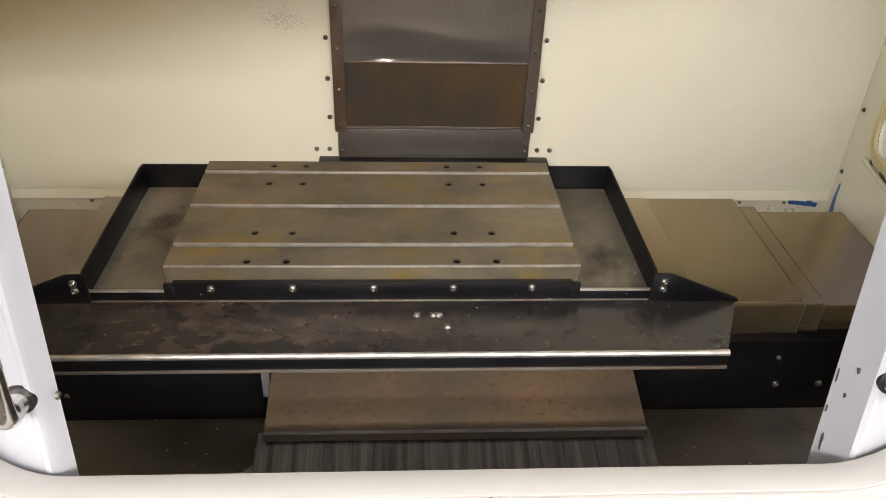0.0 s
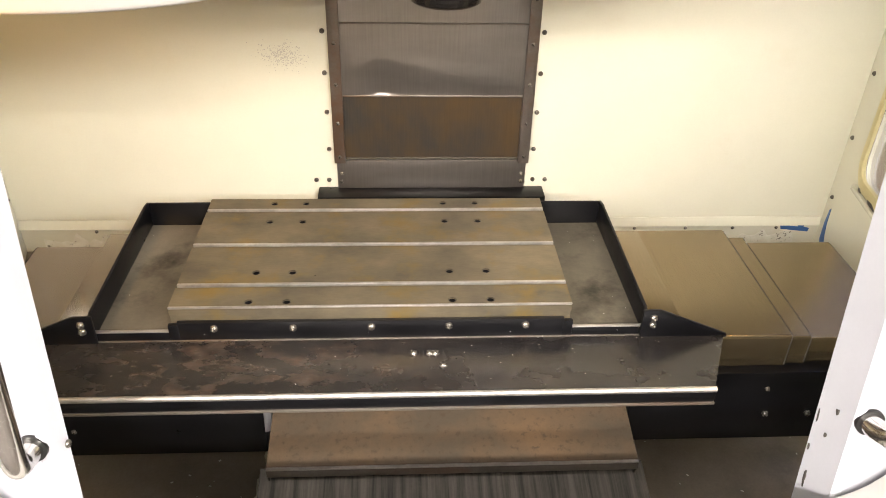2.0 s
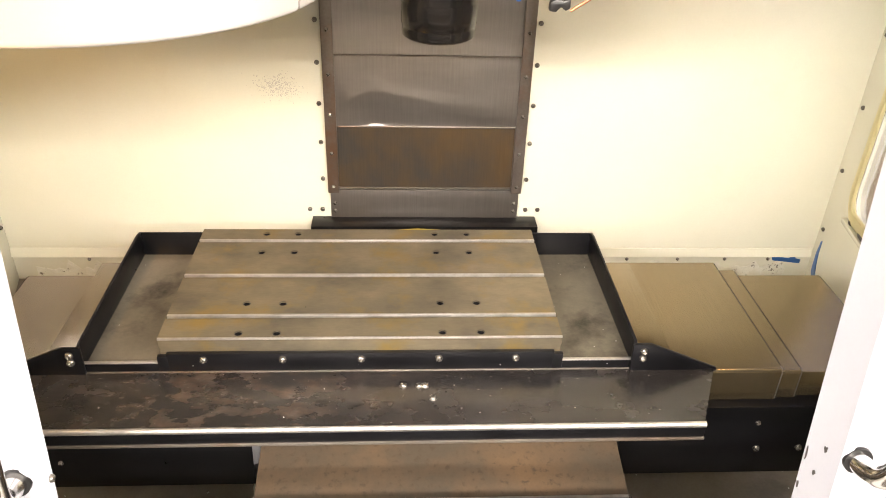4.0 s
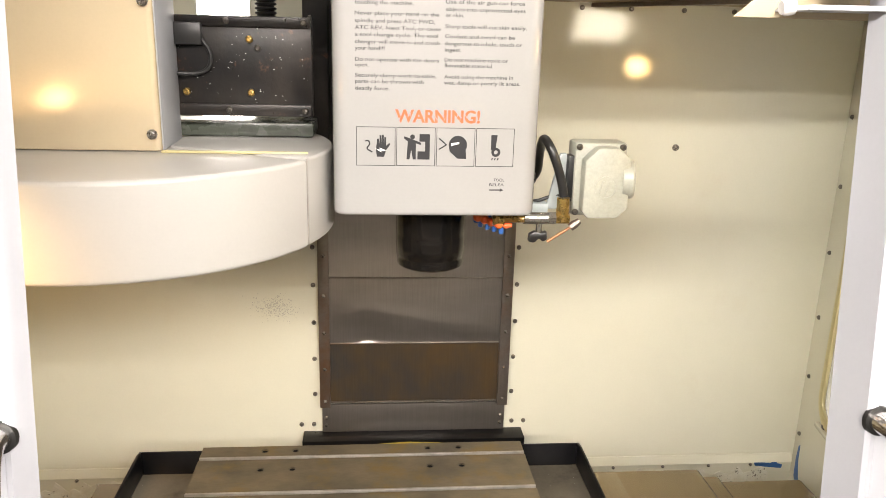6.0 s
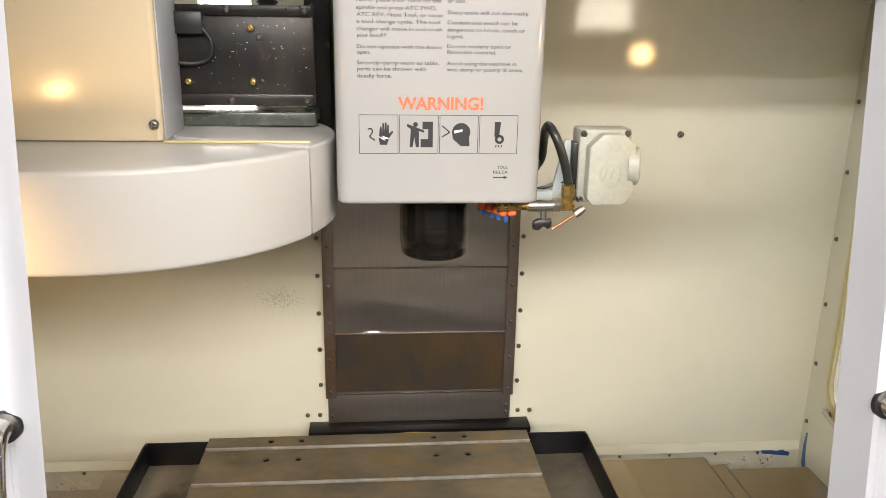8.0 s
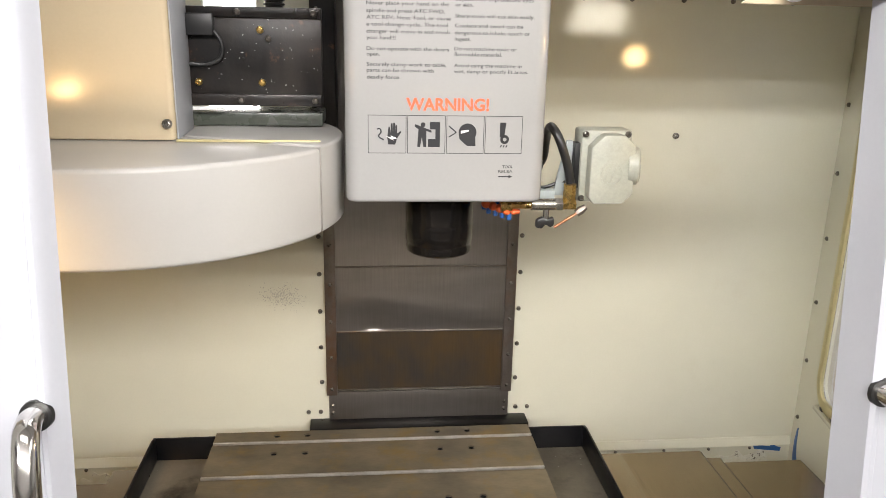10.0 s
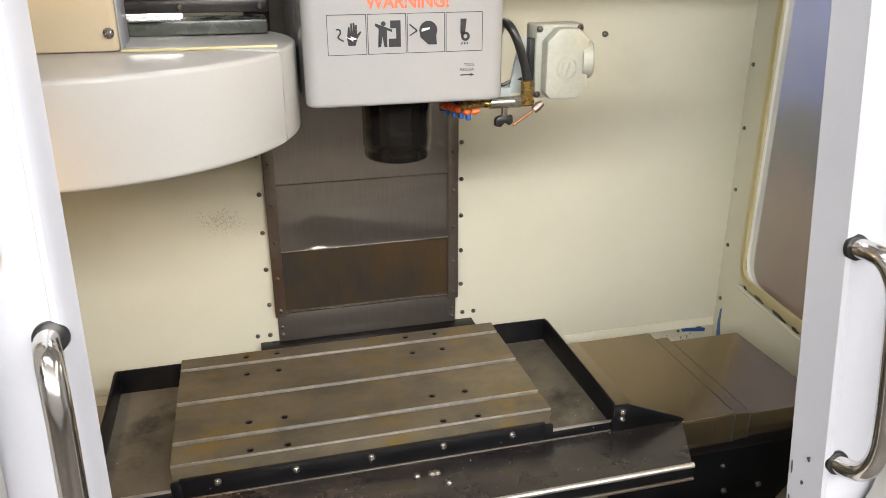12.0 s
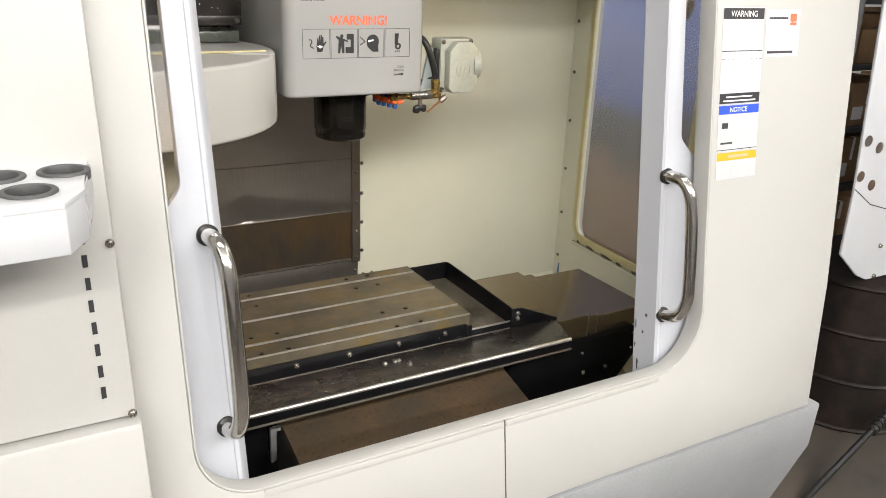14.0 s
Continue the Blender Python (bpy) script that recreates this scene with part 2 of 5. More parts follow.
def apron_material():
    """Worn black sheet: scuffed in broad patches that also carry its brown sheen, with rusty blotches round the middle
    of its length.
    """
    m, nt, n, b = nodes_of("worn_black_apron_sheet")
    # Ramp is lifted and warmed so the colour holds the sheet's sheen.
    col = ramp(nt, noise_at(nt, 5.0, 6.0, 0.65, (0.6, 1.6, 1)), [(0.30, (0.011, 0.010, 0.011)), (0.60, (0.036, 0.032, 0.029)), (0.90, (0.09, 0.08, 0.07))])
    tc, sx, mr = n.new("ShaderNodeTexCoord"), n.new("ShaderNodeSeparateXYZ"), n.new("ShaderNodeMapRange")
    nt.links.new(tc.outputs["Object"], sx.inputs[0])
    mr.inputs["From Min"].default_value, mr.inputs["From Max"].default_value = -0.6, 0.6
    nt.links.new(sx.outputs["X"], mr.inputs["Value"])
    along = ramp(nt, mr.outputs["Result"], [(0.08, (0.03, 0.03, 0.03)), (0.26, (0.62, 0.62, 0.62)), (0.42, (0.52, 0.52, 0.52)), (0.60, (0.06, 0.06, 0.06))])
    blots = ramp(nt, noise_at(nt, 34.0, 6.0, 0.62, (0.7, 1, 1)), [(0.45, (0, 0, 0)), (0.85, (1, 1, 1))])
    rust = ramp(nt, noise_at(nt, 60.0, 4.0, 0.6), [(0.30, (0.12, 0.06, 0.034)), (0.5, (0.22, 0.135, 0.085)), (0.70, (0.30, 0.25, 0.20))])
    both = mixed(nt, 1.0, along, blots, "MULTIPLY")
    col = mixed(nt, both, col, rust)
    flecks = ramp(nt, noise_at(nt, 130.0, 3.0, 0.6), [(0.70, (0, 0, 0)), (0.75, (1, 1, 1))])
    col = mixed(nt, flecks, col, (0.42, 0.37, 0.32))
    nt.links.new(col, b.inputs["Base Color"])
    b.inputs["Metallic"].default_value = 0.3
    rr = ramp(nt, noise_at(nt, 9.0, 5.0, 0.6), [(0.3, (0.14, 0.14, 0.14)), (0.7, (0.34, 0.34, 0.34))])
    nt.links.new(mixed(nt, both, rr, (0.6, 0.6, 0.6)), b.inputs["Roughness"])
    bumped(nt, b, noise_at(nt, 90.0, 5.0, 0.65), 0.18)
    return m


M["apron"] = apron_material()


def backing_material():
    """The view in the side window as paint: from blue over dark grey to brown, with smeared patches."""
    m, nt, n, b = nodes_of("pane_view_backing")
    tc, sx, mr, ad = n.new("ShaderNodeTexCoord"), n.new("ShaderNodeSeparateXYZ"), n.new("ShaderNodeMapRange"), n.new("ShaderNodeMath")
    nt.links.new(tc.outputs["Object"], sx.inputs[0])
    mr.inputs["From Min"].default_value, mr.inputs["From Max"].default_value = 0.75, 1.75
    nt.links.new(sx.outputs["Z"], mr.inputs["Value"])
    ad.operation = "MULTIPLY_ADD"
    nt.links.new(noise_at(nt, 4.0, 3.0), ad.inputs[0])
    ad.inputs[1].default_value = 0.3
    nt.links.new(mr.outputs["Result"], ad.inputs[2])
    col = ramp(nt, ad.outputs[0], [(0.12, (0.17, 0.10, 0.065)), (0.28, (0.15, 0.085, 0.07)), (0.40, (0.045, 0.043, 0.048)), (0.54, (0.06, 0.065, 0.095)), (0.64, (0.10, 0.13, 0.34)), (0.95, (0.17, 0.22, 0.50))])
    nt.links.new(col, b.inputs["Base Color"])
    b.inputs["Roughness"].default_value = 0.45
    return m


M["screen"] = backing_material()

# ---- building helpers ----


def wmat(ob):
    return wmat(ob.parent) @ ob.matrix_parent_inverse @ ob.matrix_basis if ob.parent else ob.matrix_basis.copy()


def thing(name, at, label, category, group="", kind=""):
    ob = new(name)
    ob.empty_display_size = 0.05
    ob.matrix_basis = Matrix.Translation(at)
    return tagged(ob, label, category, group, kind)


def mesh_of(bm, material, smooth=True):
    me = bpy.data.meshes.new(material.name)
    bmesh.ops.recalc_face_normals(bm, faces=bm.faces)
    bm.to_mesh(me)
    bm.free()
    me.materials.append(material)
    if smooth:
        for p in me.polygons:
            p.use_smooth = True
        me.set_sharp_from_angle(angle=radians(35))
    return me


def part(name, bm, material, parent=None, label="", m=None):
    """One mesh, in world metres (or in those of m), under a thing or a part."""
    if m is not None:
        bm.transform(m)
    ob = new(name, mesh_of(bm, material))
    if parent is not None:
        ob.parent = parent
        ob.matrix_parent_inverse = wmat(parent).inverted()
    return tagged(ob, label)


def placed(name, me, m, parent, label=""):
    """A repeat that shares a mesh."""
    ob = new(name, me)
    ob.parent = parent
    ob.matrix_parent_inverse = wmat(parent).inverted()
    ob.matrix_basis = m
    return tagged(ob, label)


def solid(name, bm, material, label, category="", group="", kind="", m=None):
    return tagged(part(name, bm, material, None, label, m), label, category, group, kind)


def box(lo, hi, bevel=0.0, bm=None, seg=2):
    b = bmesh.new()
    bmesh.ops.create_cube(b, size=1, matrix=Matrix.Translation([(p + q) / 2 for p, q in zip(lo, hi)]) @ Matrix.Diagonal((*[abs(q - p) for p, q in zip(lo, hi)], 1)))
    if bevel:
        bmesh.ops.bevel(b, geom=b.edges[:], offset=bevel, segments=seg, affect="EDGES", profile=0.5)
    return joined(bm, b)


def joined(bm, b):
    if bm is None:
        return b
    me = bpy.data.meshes.new("joint")
    b.to_mesh(me)
    b.free()
    bm.from_mesh(me)
    bpy.data.meshes.remove(me)
    return bm


def prism(points, lo, hi, axis="y", bevel=0.0, holes=(), seg=2):
    """A flat outline (two coordinates, in the order of the other axes) pulled from lo to hi along axis, with holes through it."""
    b = bmesh.new()

    def at(p, d):
        return {"x": (d, p[0], p[1]), "y": (p[0], d, p[1]), "z": (p[0], p[1], d)}[axis]

    edges = []
    for loop in (points, *holes):
        vs = [b.verts.new(at(p, lo)) for p in loop]
        edges += [b.edges.new((vs[i], vs[(i + 1) % len(vs)])) for i in range(len(vs))]
    if holes:
        faces = bmesh.ops.triangle_fill(b, edges=edges, use_beauty=True, use_dissolve=False)["geom"]
        faces = [f for f in faces if isinstance(f, bmesh.types.BMFace)]
    else:
        faces = [b.faces.new([e.verts[0] for e in edges])]
    out = bmesh.ops.extrude_face_region(b, geom=faces)["geom"]
    d = {"x": (hi - lo, 0, 0), "y": (0, hi - lo, 0), "z": (0, 0, hi - lo)}[axis]
    bmesh.ops.translate(b, verts=[v for v in out if isinstance(v, bmesh.types.BMVert)], vec=d)
    if bevel:
        sharp = [e for e in b.edges if len(e.link_faces) == 2 and e.calc_face_angle(0) > 0.6]
        bmesh.ops.bevel(b, geom=sharp, offset=bevel, segments=seg, affect="EDGES", profile=0.5)
    return b


def rounded(x0, z0, x1, z1, r, n=8):
    """A rectangle's outline with round corners; r: one radius, or four from the lower left, against the clock."""
    rs = r if isinstance(r, (tuple, list)) else (r,) * 4
    out = []
    for (cx, cz, sx, sz), q, a0 in zip(((x0, z0, 1, 1), (x1, z0, -1, 1), (x1, z1, -1, -1), (x0, z1, 1, -1)), rs, (180, 270, 0, 90)):
        if q <= 0:
            out.append((cx, cz))
            continue
        for k in range(n + 1):
            a = radians(a0 + 90 * k / n)
            out.append((cx + sx * q + q * math.cos(a), cz + sz * q + q * math.sin(a)))
    return out


def circle(cx, cy, r, n=16):
    return [(cx + r * math.cos(2 * math.pi * k / n), cy + r * math.sin(2 * math.pi * k / n)) for k in range(n)]


def lathe(profile, n=24, m=None, bm=None):
    """A round body about z from (radius, height) pairs, closed at both ends."""
    b = bmesh.new()
    rings = []
    for r, z in profile:
        rings.append([b.verts.new((r * math.cos(2 * math.pi * k / n), r * math.sin(2 * math.pi * k / n), z)) for k in range(n)])
    for p, q in zip(rings, rings[1:]):
        for k in range(n):
            b.faces.new((p[k], p[(k + 1) % n], q[(k + 1) % n], q[k]))
    b.faces.new(rings[0][::-1])
    b.faces.new(rings[-1])
    if m is not None:
        b.transform(m)
    return joined(bm, b)


def tube(points, r, n=12, bm=None, smooth_steps=0):
    """A round bar along points."""
    pts = [Vector(p) for p in points]
    for _ in range(smooth_steps):
        nxt = [pts[0]]
        for p, q in zip(pts, pts[1:]):
            nxt += [p.lerp(q, 0.25), p.lerp(q, 0.75)]
        pts = nxt + [pts[-1]]
    b, rings, side = bmesh.new(), [], None
    for i, p in enumerate(pts):
        ahead = (pts[min(i + 1, len(pts) - 1)] - pts[max(i - 1, 0)]).normalized()
        side = (side - ahead * side.dot(ahead)).normalized() if side else ahead.orthogonal().normalized()
        up = ahead.cross(side)
        rings.append([b.verts.new(p + r * (math.cos(2 * math.pi * k / n) * side + math.sin(2 * math.pi * k / n) * up)) for k in range(n)])
    for p, q in zip(rings, rings[1:]):
        for k in range(n):
            b.faces.new((p[k], p[(k + 1) % n], q[(k + 1) % n], q[k]))
    b.faces.new(rings[0][::-1])
    b.faces.new(rings[-1])
    return joined(bm, b)


def text_mesh(body, width, height, material, bold=0.008):
    """Words as a flat mesh of that width and letter height, from the lower left, in x and z."""
    cu = bpy.data.curves.new("words", "FONT")
    cu.body, cu.size, cu.offset = body, 1.0, bold
    ob = bpy.data.objects.new("words", cu)
    scene.collection.objects.link(ob)
    me = bpy.data.meshes.new_from_object(ob.evaluated_get(bpy.context.evaluated_depsgraph_get()))
    bpy.data.objects.remove(ob)
    bpy.data.curves.remove(cu)
    xs, ys = [v.co.x for v in me.vertices], [v.co.y for v in me.vertices]
    x0, sx, sz = min(xs), width / (max(xs) - min(xs)), height / 0.7
    for v in me.vertices:
        v.co = ((v.co.x - x0) * sx, 0, v.co.y * sz)
    me.materials.clear()
    me.materials.append(material)
    return me


def turned_to(normal):
    return Vector(normal).to_track_quat("Z", "Y").to_matrix().to_4x4()


def button_screw(r, material):
    """A domed socket screw head that sits on z = 0."""
    b = lathe([(r, 0), (r, 0.35 * r), (0.85 * r, 0.7 * r), (0.5 * r, 0.92 * r), (0.48 * r, 0.92 * r), (0.46 * r, 0.5 * r)], 10)
    return mesh_of(b, material)


SCREW = {"wall": button_screw(0.0064, M["dark_screw"]), "small": button_screw(0.005, M["screw"]), "tray": button_screw(0.0065, M["screw"]),
         "big": button_screw(0.009, M["screw"]), "brass": button_screw(0.0075, M["brass"])}


def screw(parent, at, normal=(0, -1, 0), kind="wall"):
    return placed("screw", SCREW[kind], Matrix.Translation(at) @ turned_to(normal), parent)


# ---- the shop round the machine ----
solid("floor", box((-11, -9, -0.1), (11, 8, 0)), M["concrete"], "worn grey shop floor of stained concrete", "floor", kind="structure")
solid("ceiling", box((-11, -9, 4.2), (11, 8, 4.3)), M["shop_wall"], "plain pale workshop ceiling", "ceiling", kind="structure")
solid("wall_south", box((-11, -9.1, 0), (11, -9, 4.2)), M["shop_wall"], "plain pale workshop wall behind the camera", "wall", kind="structure")
solid("wall_north", box((-11, 8, 0), (11, 8.1, 4.2)), M["shop_wall"], "plain pale workshop wall", "wall", kind="structure")
solid("wall_west", box((-11.1, -9, 0), (-11, 8, 4.2)), M["shop_wall"], "plain pale workshop wall", "wall", kind="structure")
solid("wall_east", box((11, -9, 0), (11.1, 8, 4.2)), M["shop_wall"], "plain pale workshop wall", "wall", kind="structure")


# Made-up window: its glowing pane is an added bright source out of view.
win = solid("unseen_window", prism(rounded(-3.3, 0.4, -0.4, 3.0, 0), 7.94, 7.999, "y", holes=[rounded(-3.2, 0.5, -0.5, 2.9, 0)]), M["label"], "unseen white framed window added to the far wall as a bright surface", "window", kind="structure")
part("pane", box((-3.2, 7.985, 0.5), (-0.5, 7.99, 2.9)), M["daylight"], win, "glowing pane added as an unseen bright source")


def unseen_ceiling_lamp(at, turn):
    ob = thing("unseen_ceiling_lamp", at, "unseen long white ceiling lamp with two tubes", "lamp", "workshop ceiling lamps")
    m = Matrix.Translation(at) @ pose(0, 0, 0, 0, 0, turn)
    part("housing", box((-1.35, -0.2, 0.06), (1.35, 0.2, 0.2), 0.01), M["label"], ob, m=m)
    for y in (-0.09, 0.09):
        part("tube", tube([(-1.3, y, 0.03), (1.3, y, 0.03)], 0.019), M["tube"], ob, m=m)


# The first five fittings are made up to go with the fill lamps.
LAMPS = [((-0.2, -1.3, 4.0), 0), ((-0.4, 1.5, 4.0), 0), ((0.9, 2.6, 4.0), 0), ((3.3, -0.9, 4.0), 90), ((-3.2, -2.8, 4.0), 90)]
LAMPS += [((0.1 + 2.8 * k, y, 4.0), 0) for y in (-4.4, -5.4) for k in (-1.5, -0.5, 0.5, 1.5)]
for at, turn in LAMPS:
    unseen_ceiling_lamp(at, turn)

# ---- the machine's inner walls ----
COLX, WALLY = 0.131, 0.862
wall_back = solid("wall_back", prism([(-1.02, 0.44), (1.27, 0.44), (1.27, 1.86), (-0.278, 1.86), (-0.278, 1.505), (-0.405, 1.505), (-0.405, 1.86), (-1.02, 1.86)], WALLY, WALLY + 0.02),
                  M["wall"], "glossy beige painted sheet metal wall with stains and screws", "wall", kind="structure")


SHEAR = 0.27


def side_matrix(sign):
    m = Matrix.Identity(4)
    m[0][0], m[0][1], m[0][3] = sign, sign * SHEAR, COLX + sign * (1.137 - SHEAR * WALLY)
    return m


def side(name, sign, label):
    m = side_matrix(sign)
    def opening(g):
        """The window's outline, grown by g: its foot rises towards the front."""
        r, out = 0.06 + g, []
        for cy, cz, a0, a1 in ((0.06, 0.90, 180, 263), (0.632, 0.833, 263, 360), (0.632, 1.72, 0, 90), (0.06, 1.72, 90, 180)):
            out += [(cy + r * math.cos(radians(a0 + (a1 - a0) * k / 7)), cz + r * math.sin(radians(a0 + (a1 - a0) * k / 7))) for k in range(8)]
        return out

    bm = prism([(-0.36, 0.44), (WALLY, 0.44), (WALLY, 1.86), (-0.265, 1.86)], 0, 0.02, "x", holes=[opening(0)])
    w = solid(name, bm, M["wall"], label, "wall", kind="structure", m=m)
    win = part("window", prism(opening(0.014), -0.012, -0.0005, "x", 0.003, holes=[opening(-0.014)]), M["seal"], w, "yellowed rubber window seal", m)
    part("pane", prism(opening(-0.001), 0.004, 0.009, "x"), M["glass"], win, "scratched clear plastic pane", m)
    part("ledge", prism([(0.06, 0.806), (0.69, 0.735), (0.69, 0.747), (0.06, 0.818)], -0.016, -0.0005, "x", 0.002), M["wall"], w, "folded beige ledge below the window", m)
    for y, u in ((0.645, 0.018), (0.56, 0.05), (0.44, 0.07), (0.33, 0.03), (0.22, 0.05)):
        z = 0.7475 - 0.1127 * (y - 0.69)
        part("rubber_shred", prism([(y - u, z + 0.113 * u + 0.002), (y, z + 0.002), (y + 0.2 * u, z + 0.009), (y - 0.5 * u, z + 0.012 + 0.056 * u), (y - u, z + 0.006 + 0.113 * u)], -0.013, -0.003, "x", 0.0008), M["scuff"], w, "torn dark seal scrap", m)
    for z in (0.634, 0.816, 0.995, 1.183, 1.366, 1.55):
        screw(w, m @ Vector((-0.001, WALLY - 0.035, z)), (-sign, 0, 0), "wall")
    return w


wall_right = side("wall_right", 1, "beige painted side wall with a sealed plastic window")
wall_left = side("wall_left", -1, "beige painted side wall with a sealed plastic window")
solid("wall_ledge", prism([(WALLY - 0.016, 0.53), (WALLY - 0.0005, 0.522), (WALLY - 0.0005, 0.552), (WALLY - 0.004, 0.552)], -1.01, 1.26, "x"), M["wall"], "folded beige ledge along the foot of the wall", "trim", kind="structure")
for x in (0.72, 0.87, 1.01, 1.14):
    screw(wall_back, (x, WALLY - 0.001, 0.515), (0, -1, 0), "small")
for x in (-0.6, -0.8):
    screw(wall_back, (x, WALLY - 0.001, 0.515), (0, -1, 0), "small")
screw(wall_back, (0.805, WALLY - 0.001, 1.46), (0, -1, 0), "big")
solid("ceiling_hood", box((0.40, 0.30, 1.815), (1.29, WALLY, 1.835), 0.003), M["tc_box"], "tan folded sheet at the top of the wall", "hood", kind="structure")
for x in (0.53, 0.655, 0.79, 0.92, 1.08):
    screw(wall_back, (x, WALLY - 0.001, 1.803))
solid("cover_bar", prism([(0.55, 0.855), (0.575, 0.855), (0.80, 0.40), (0.775, 0.40)], 1.804, 1.8145, "z", 0.002), M["rail"], "dark steel bar under the hood with bolts", "bar", kind="structure")
pan = solid("floor_pan", prism([(-0.675, -0.42), (0.937, -0.42), (0.937, -0.36), (1.268, WALLY), (-1.006, WALLY), (-0.675, -0.36)], 0.43, 0.45, "z"), M["pan"], "dark oily steel floor of the enclosure, stained brown", "floor", kind="structure")
solid("wall_front_lower", box((-0.9, -0.385, 0.44), (1.1, -0.37, 0.84)), M["wall"], "beige inner wall below the door sill", "wall", kind="structure")

# ---- column way cover ----


def smooth(a, b, v):
    v = min(1.0, max(0.0, (v - a) / (b - a)))
    return v * v * (3 - 2 * v)


def dented_panel(z0, z1, d):
    """The middle sheet: pushed in below an arch that rises at one end and runs off to the other."""
    b, nx, nz = bmesh.new(), 80, 48
    rows = []
    for j in range(nz + 1):
        z = z0 + (z1 - z0) * j / nz
        row = []
        for i in range(nx + 1):
            u = i / nx
            crest = z0 + 0.018 + 0.028 * math.exp(-((u - 0.20) / 0.12) ** 2) + 0.026 * math.exp(-((u - 0.36) / 0.25) ** 2)
            deep = 0.0052 * (0.45 + 0.55 * math.exp(-((u - 0.24) / 0.22) ** 2)) * smooth(0.08, 0.22, u) * smooth(0, 0.03, 1 - u)
            fold = 0.12 + 0.88 * math.exp(-((u - 0.22) / 0.05) ** 2)
            dent = deep * (1 - smooth(z0 + 0.004, crest + 0.016, z)) * (1 - fold * (1 - smooth(z0, z0 + 0.008, z)))
            swell = 0.0016 * math.exp(-((z - crest - 0.035) / 0.022) ** 2) * smooth(0, 0.15, u) * smooth(0, 0.3, 1 - u)
            row.append(b.verts.new((COLX - 0.235 + 0.47 * u, WALLY - d - 0.004 + dent - swell, z)))
        rows.append(row)
    for p, q in zip(rows, rows[1:]):
        for i in range(nx):
            b.faces.new((p[i], p[i + 1], q[i + 1], q[i]))
    out = bmesh.ops.extrude_face_region(b, geom=b.faces[:])["geom"]
    for v in out:
        if isinstance(v, bmesh.types.BMVert):
            v.co.y = WALLY - 0.0005
    return b


col = thing("column_way_cover", (COLX, WALLY, 0.66), "dark steel telescopic cover on the machine column", "way cover")
for z0, z1, d, mat in ((1.107, 1.95, 0.012, "column"), (0.92, 1.112, 0.009, "column"), (0.745, 0.925, 0.006, "column_brown")):
    b = prism([(WALLY - d, z0), (WALLY - d - 0.004, z0 + 0.004), (WALLY - d - 0.001, z1), (WALLY - 0.0005, z1), (WALLY - 0.0005, z0)], COLX - 0.235, COLX + 0.235, "x")
    if z0 == 0.92:
        b.free()
        b = dented_panel(z0, z1, d)
    part("panel", b, M[mat], col)
    part("edge", box((COLX - 0.232, WALLY - d - 0.0065, z0 - 0.001), (COLX + 0.232, WALLY - d - 0.001, z0 + 0.0025), 0.0008), M["rail"], col)
for s in (-1, 1):
    rail = part("rail", box((COLX + s * 0.230, WALLY - 0.022, 0.735), (COLX + s * 0.259, WALLY - 0.0006, 1.95), 0.0015), M["rail"], col)
    for z in (0.755, 0.85, 0.955, 1.06, 1.17):
        screw(rail, (COLX + s * 0.2445, WALLY - 0.0215, z), (0, -1, 0), "small")
    for z in (0.768, 0.873, 0.978, 1.084, 1.188, 1.295):
        screw(wall_back, (COLX + s * 0.273, WALLY - 0.001, z))
    for x in (0.278, 0.312):
        screw(wall_back, (COLX + s * x, WALLY - 0.001, 0.676))
low = part("lower_plate", box((COLX - 0.254, WALLY - 0.010, 0.655), (COLX + 0.254, WALLY - 0.0004, 0.738), 0.001), M["column"], col)
for s in (-1, 1):
    for z in (0.676, 0.699):
        screw(low, (COLX + s * 0.243, WALLY - 0.010, z), (0, -1, 0), "small")
part("strip_bar", box((COLX - 0.306, 0.80, 0.60), (COLX + 0.306, WALLY - 0.0007, 0.655), 0.002), M["black"], col, "black bar below the cover")
part("strip", prism([(COLX - 0.296, 0.624), (COLX - 0.02, 0.641), (COLX + 0.29, 0.626), (COLX + 0.29, 0.634), (COLX - 0.02, 0.650), (COLX - 0.296, 0.633)], 0.792, 0.7995), M["yellow"], col, "bent yellow plastic strip")

# ---- table ----
table = thing("work_table", (0, 0.18, 0.85), "worn brownish steel machine table with three slots", "machine table")
HOLES = [(x, y) for y in (0.013, 0.097, 0.267, 0.337) for x in (-0.203, -0.141, 0.131, 0.195)]
SLOTS = (0.0635, 0.1885, 0.3135)
edges = [0.0] + [v for s in SLOTS for v in (s - 0.009, s)] + [0.356]
for y0, y1 in zip(edges[::2], edges[1::2]):
    inside = [circle(x, y, 0.0064, 14) for x, y in HOLES if y0 + 0.004 < y < y1 - 0.004]
    part("table_strip", prism([(-0.33, y0), (0.33, y0), (0.33, y1), (-0.33, y1)], 0.8842, 0.90, "z", holes=inside), M["table"], table)
for s in SLOTS:
    part("slot_edge", box((-0.3302, s - 0.0016, 0.8900), (0.3302, s + 0.0036, 0.9007), 0.0014), M["bright"], table, "bright worn edge of a slot")
part("slot_edge", box((-0.3302, -0.0008, 0.8965), (0.3302, 0.0030, 0.9007), 0.0012), M["bright"], table, "bright worn front edge")
part("table_body", box((-0.329, 0.001, 0.80), (0.329, 0.355, 0.884)), M["table"], table)
# Black floor and lining stand in for the shade down the holes.
HOLE = mesh_of(lathe([(0.0004, 0.8846), (0.0062, 0.8846), (0.0062, 0.8975), (0.0063, 0.8975), (0.0063, 0.8843)], 14), M["black"])
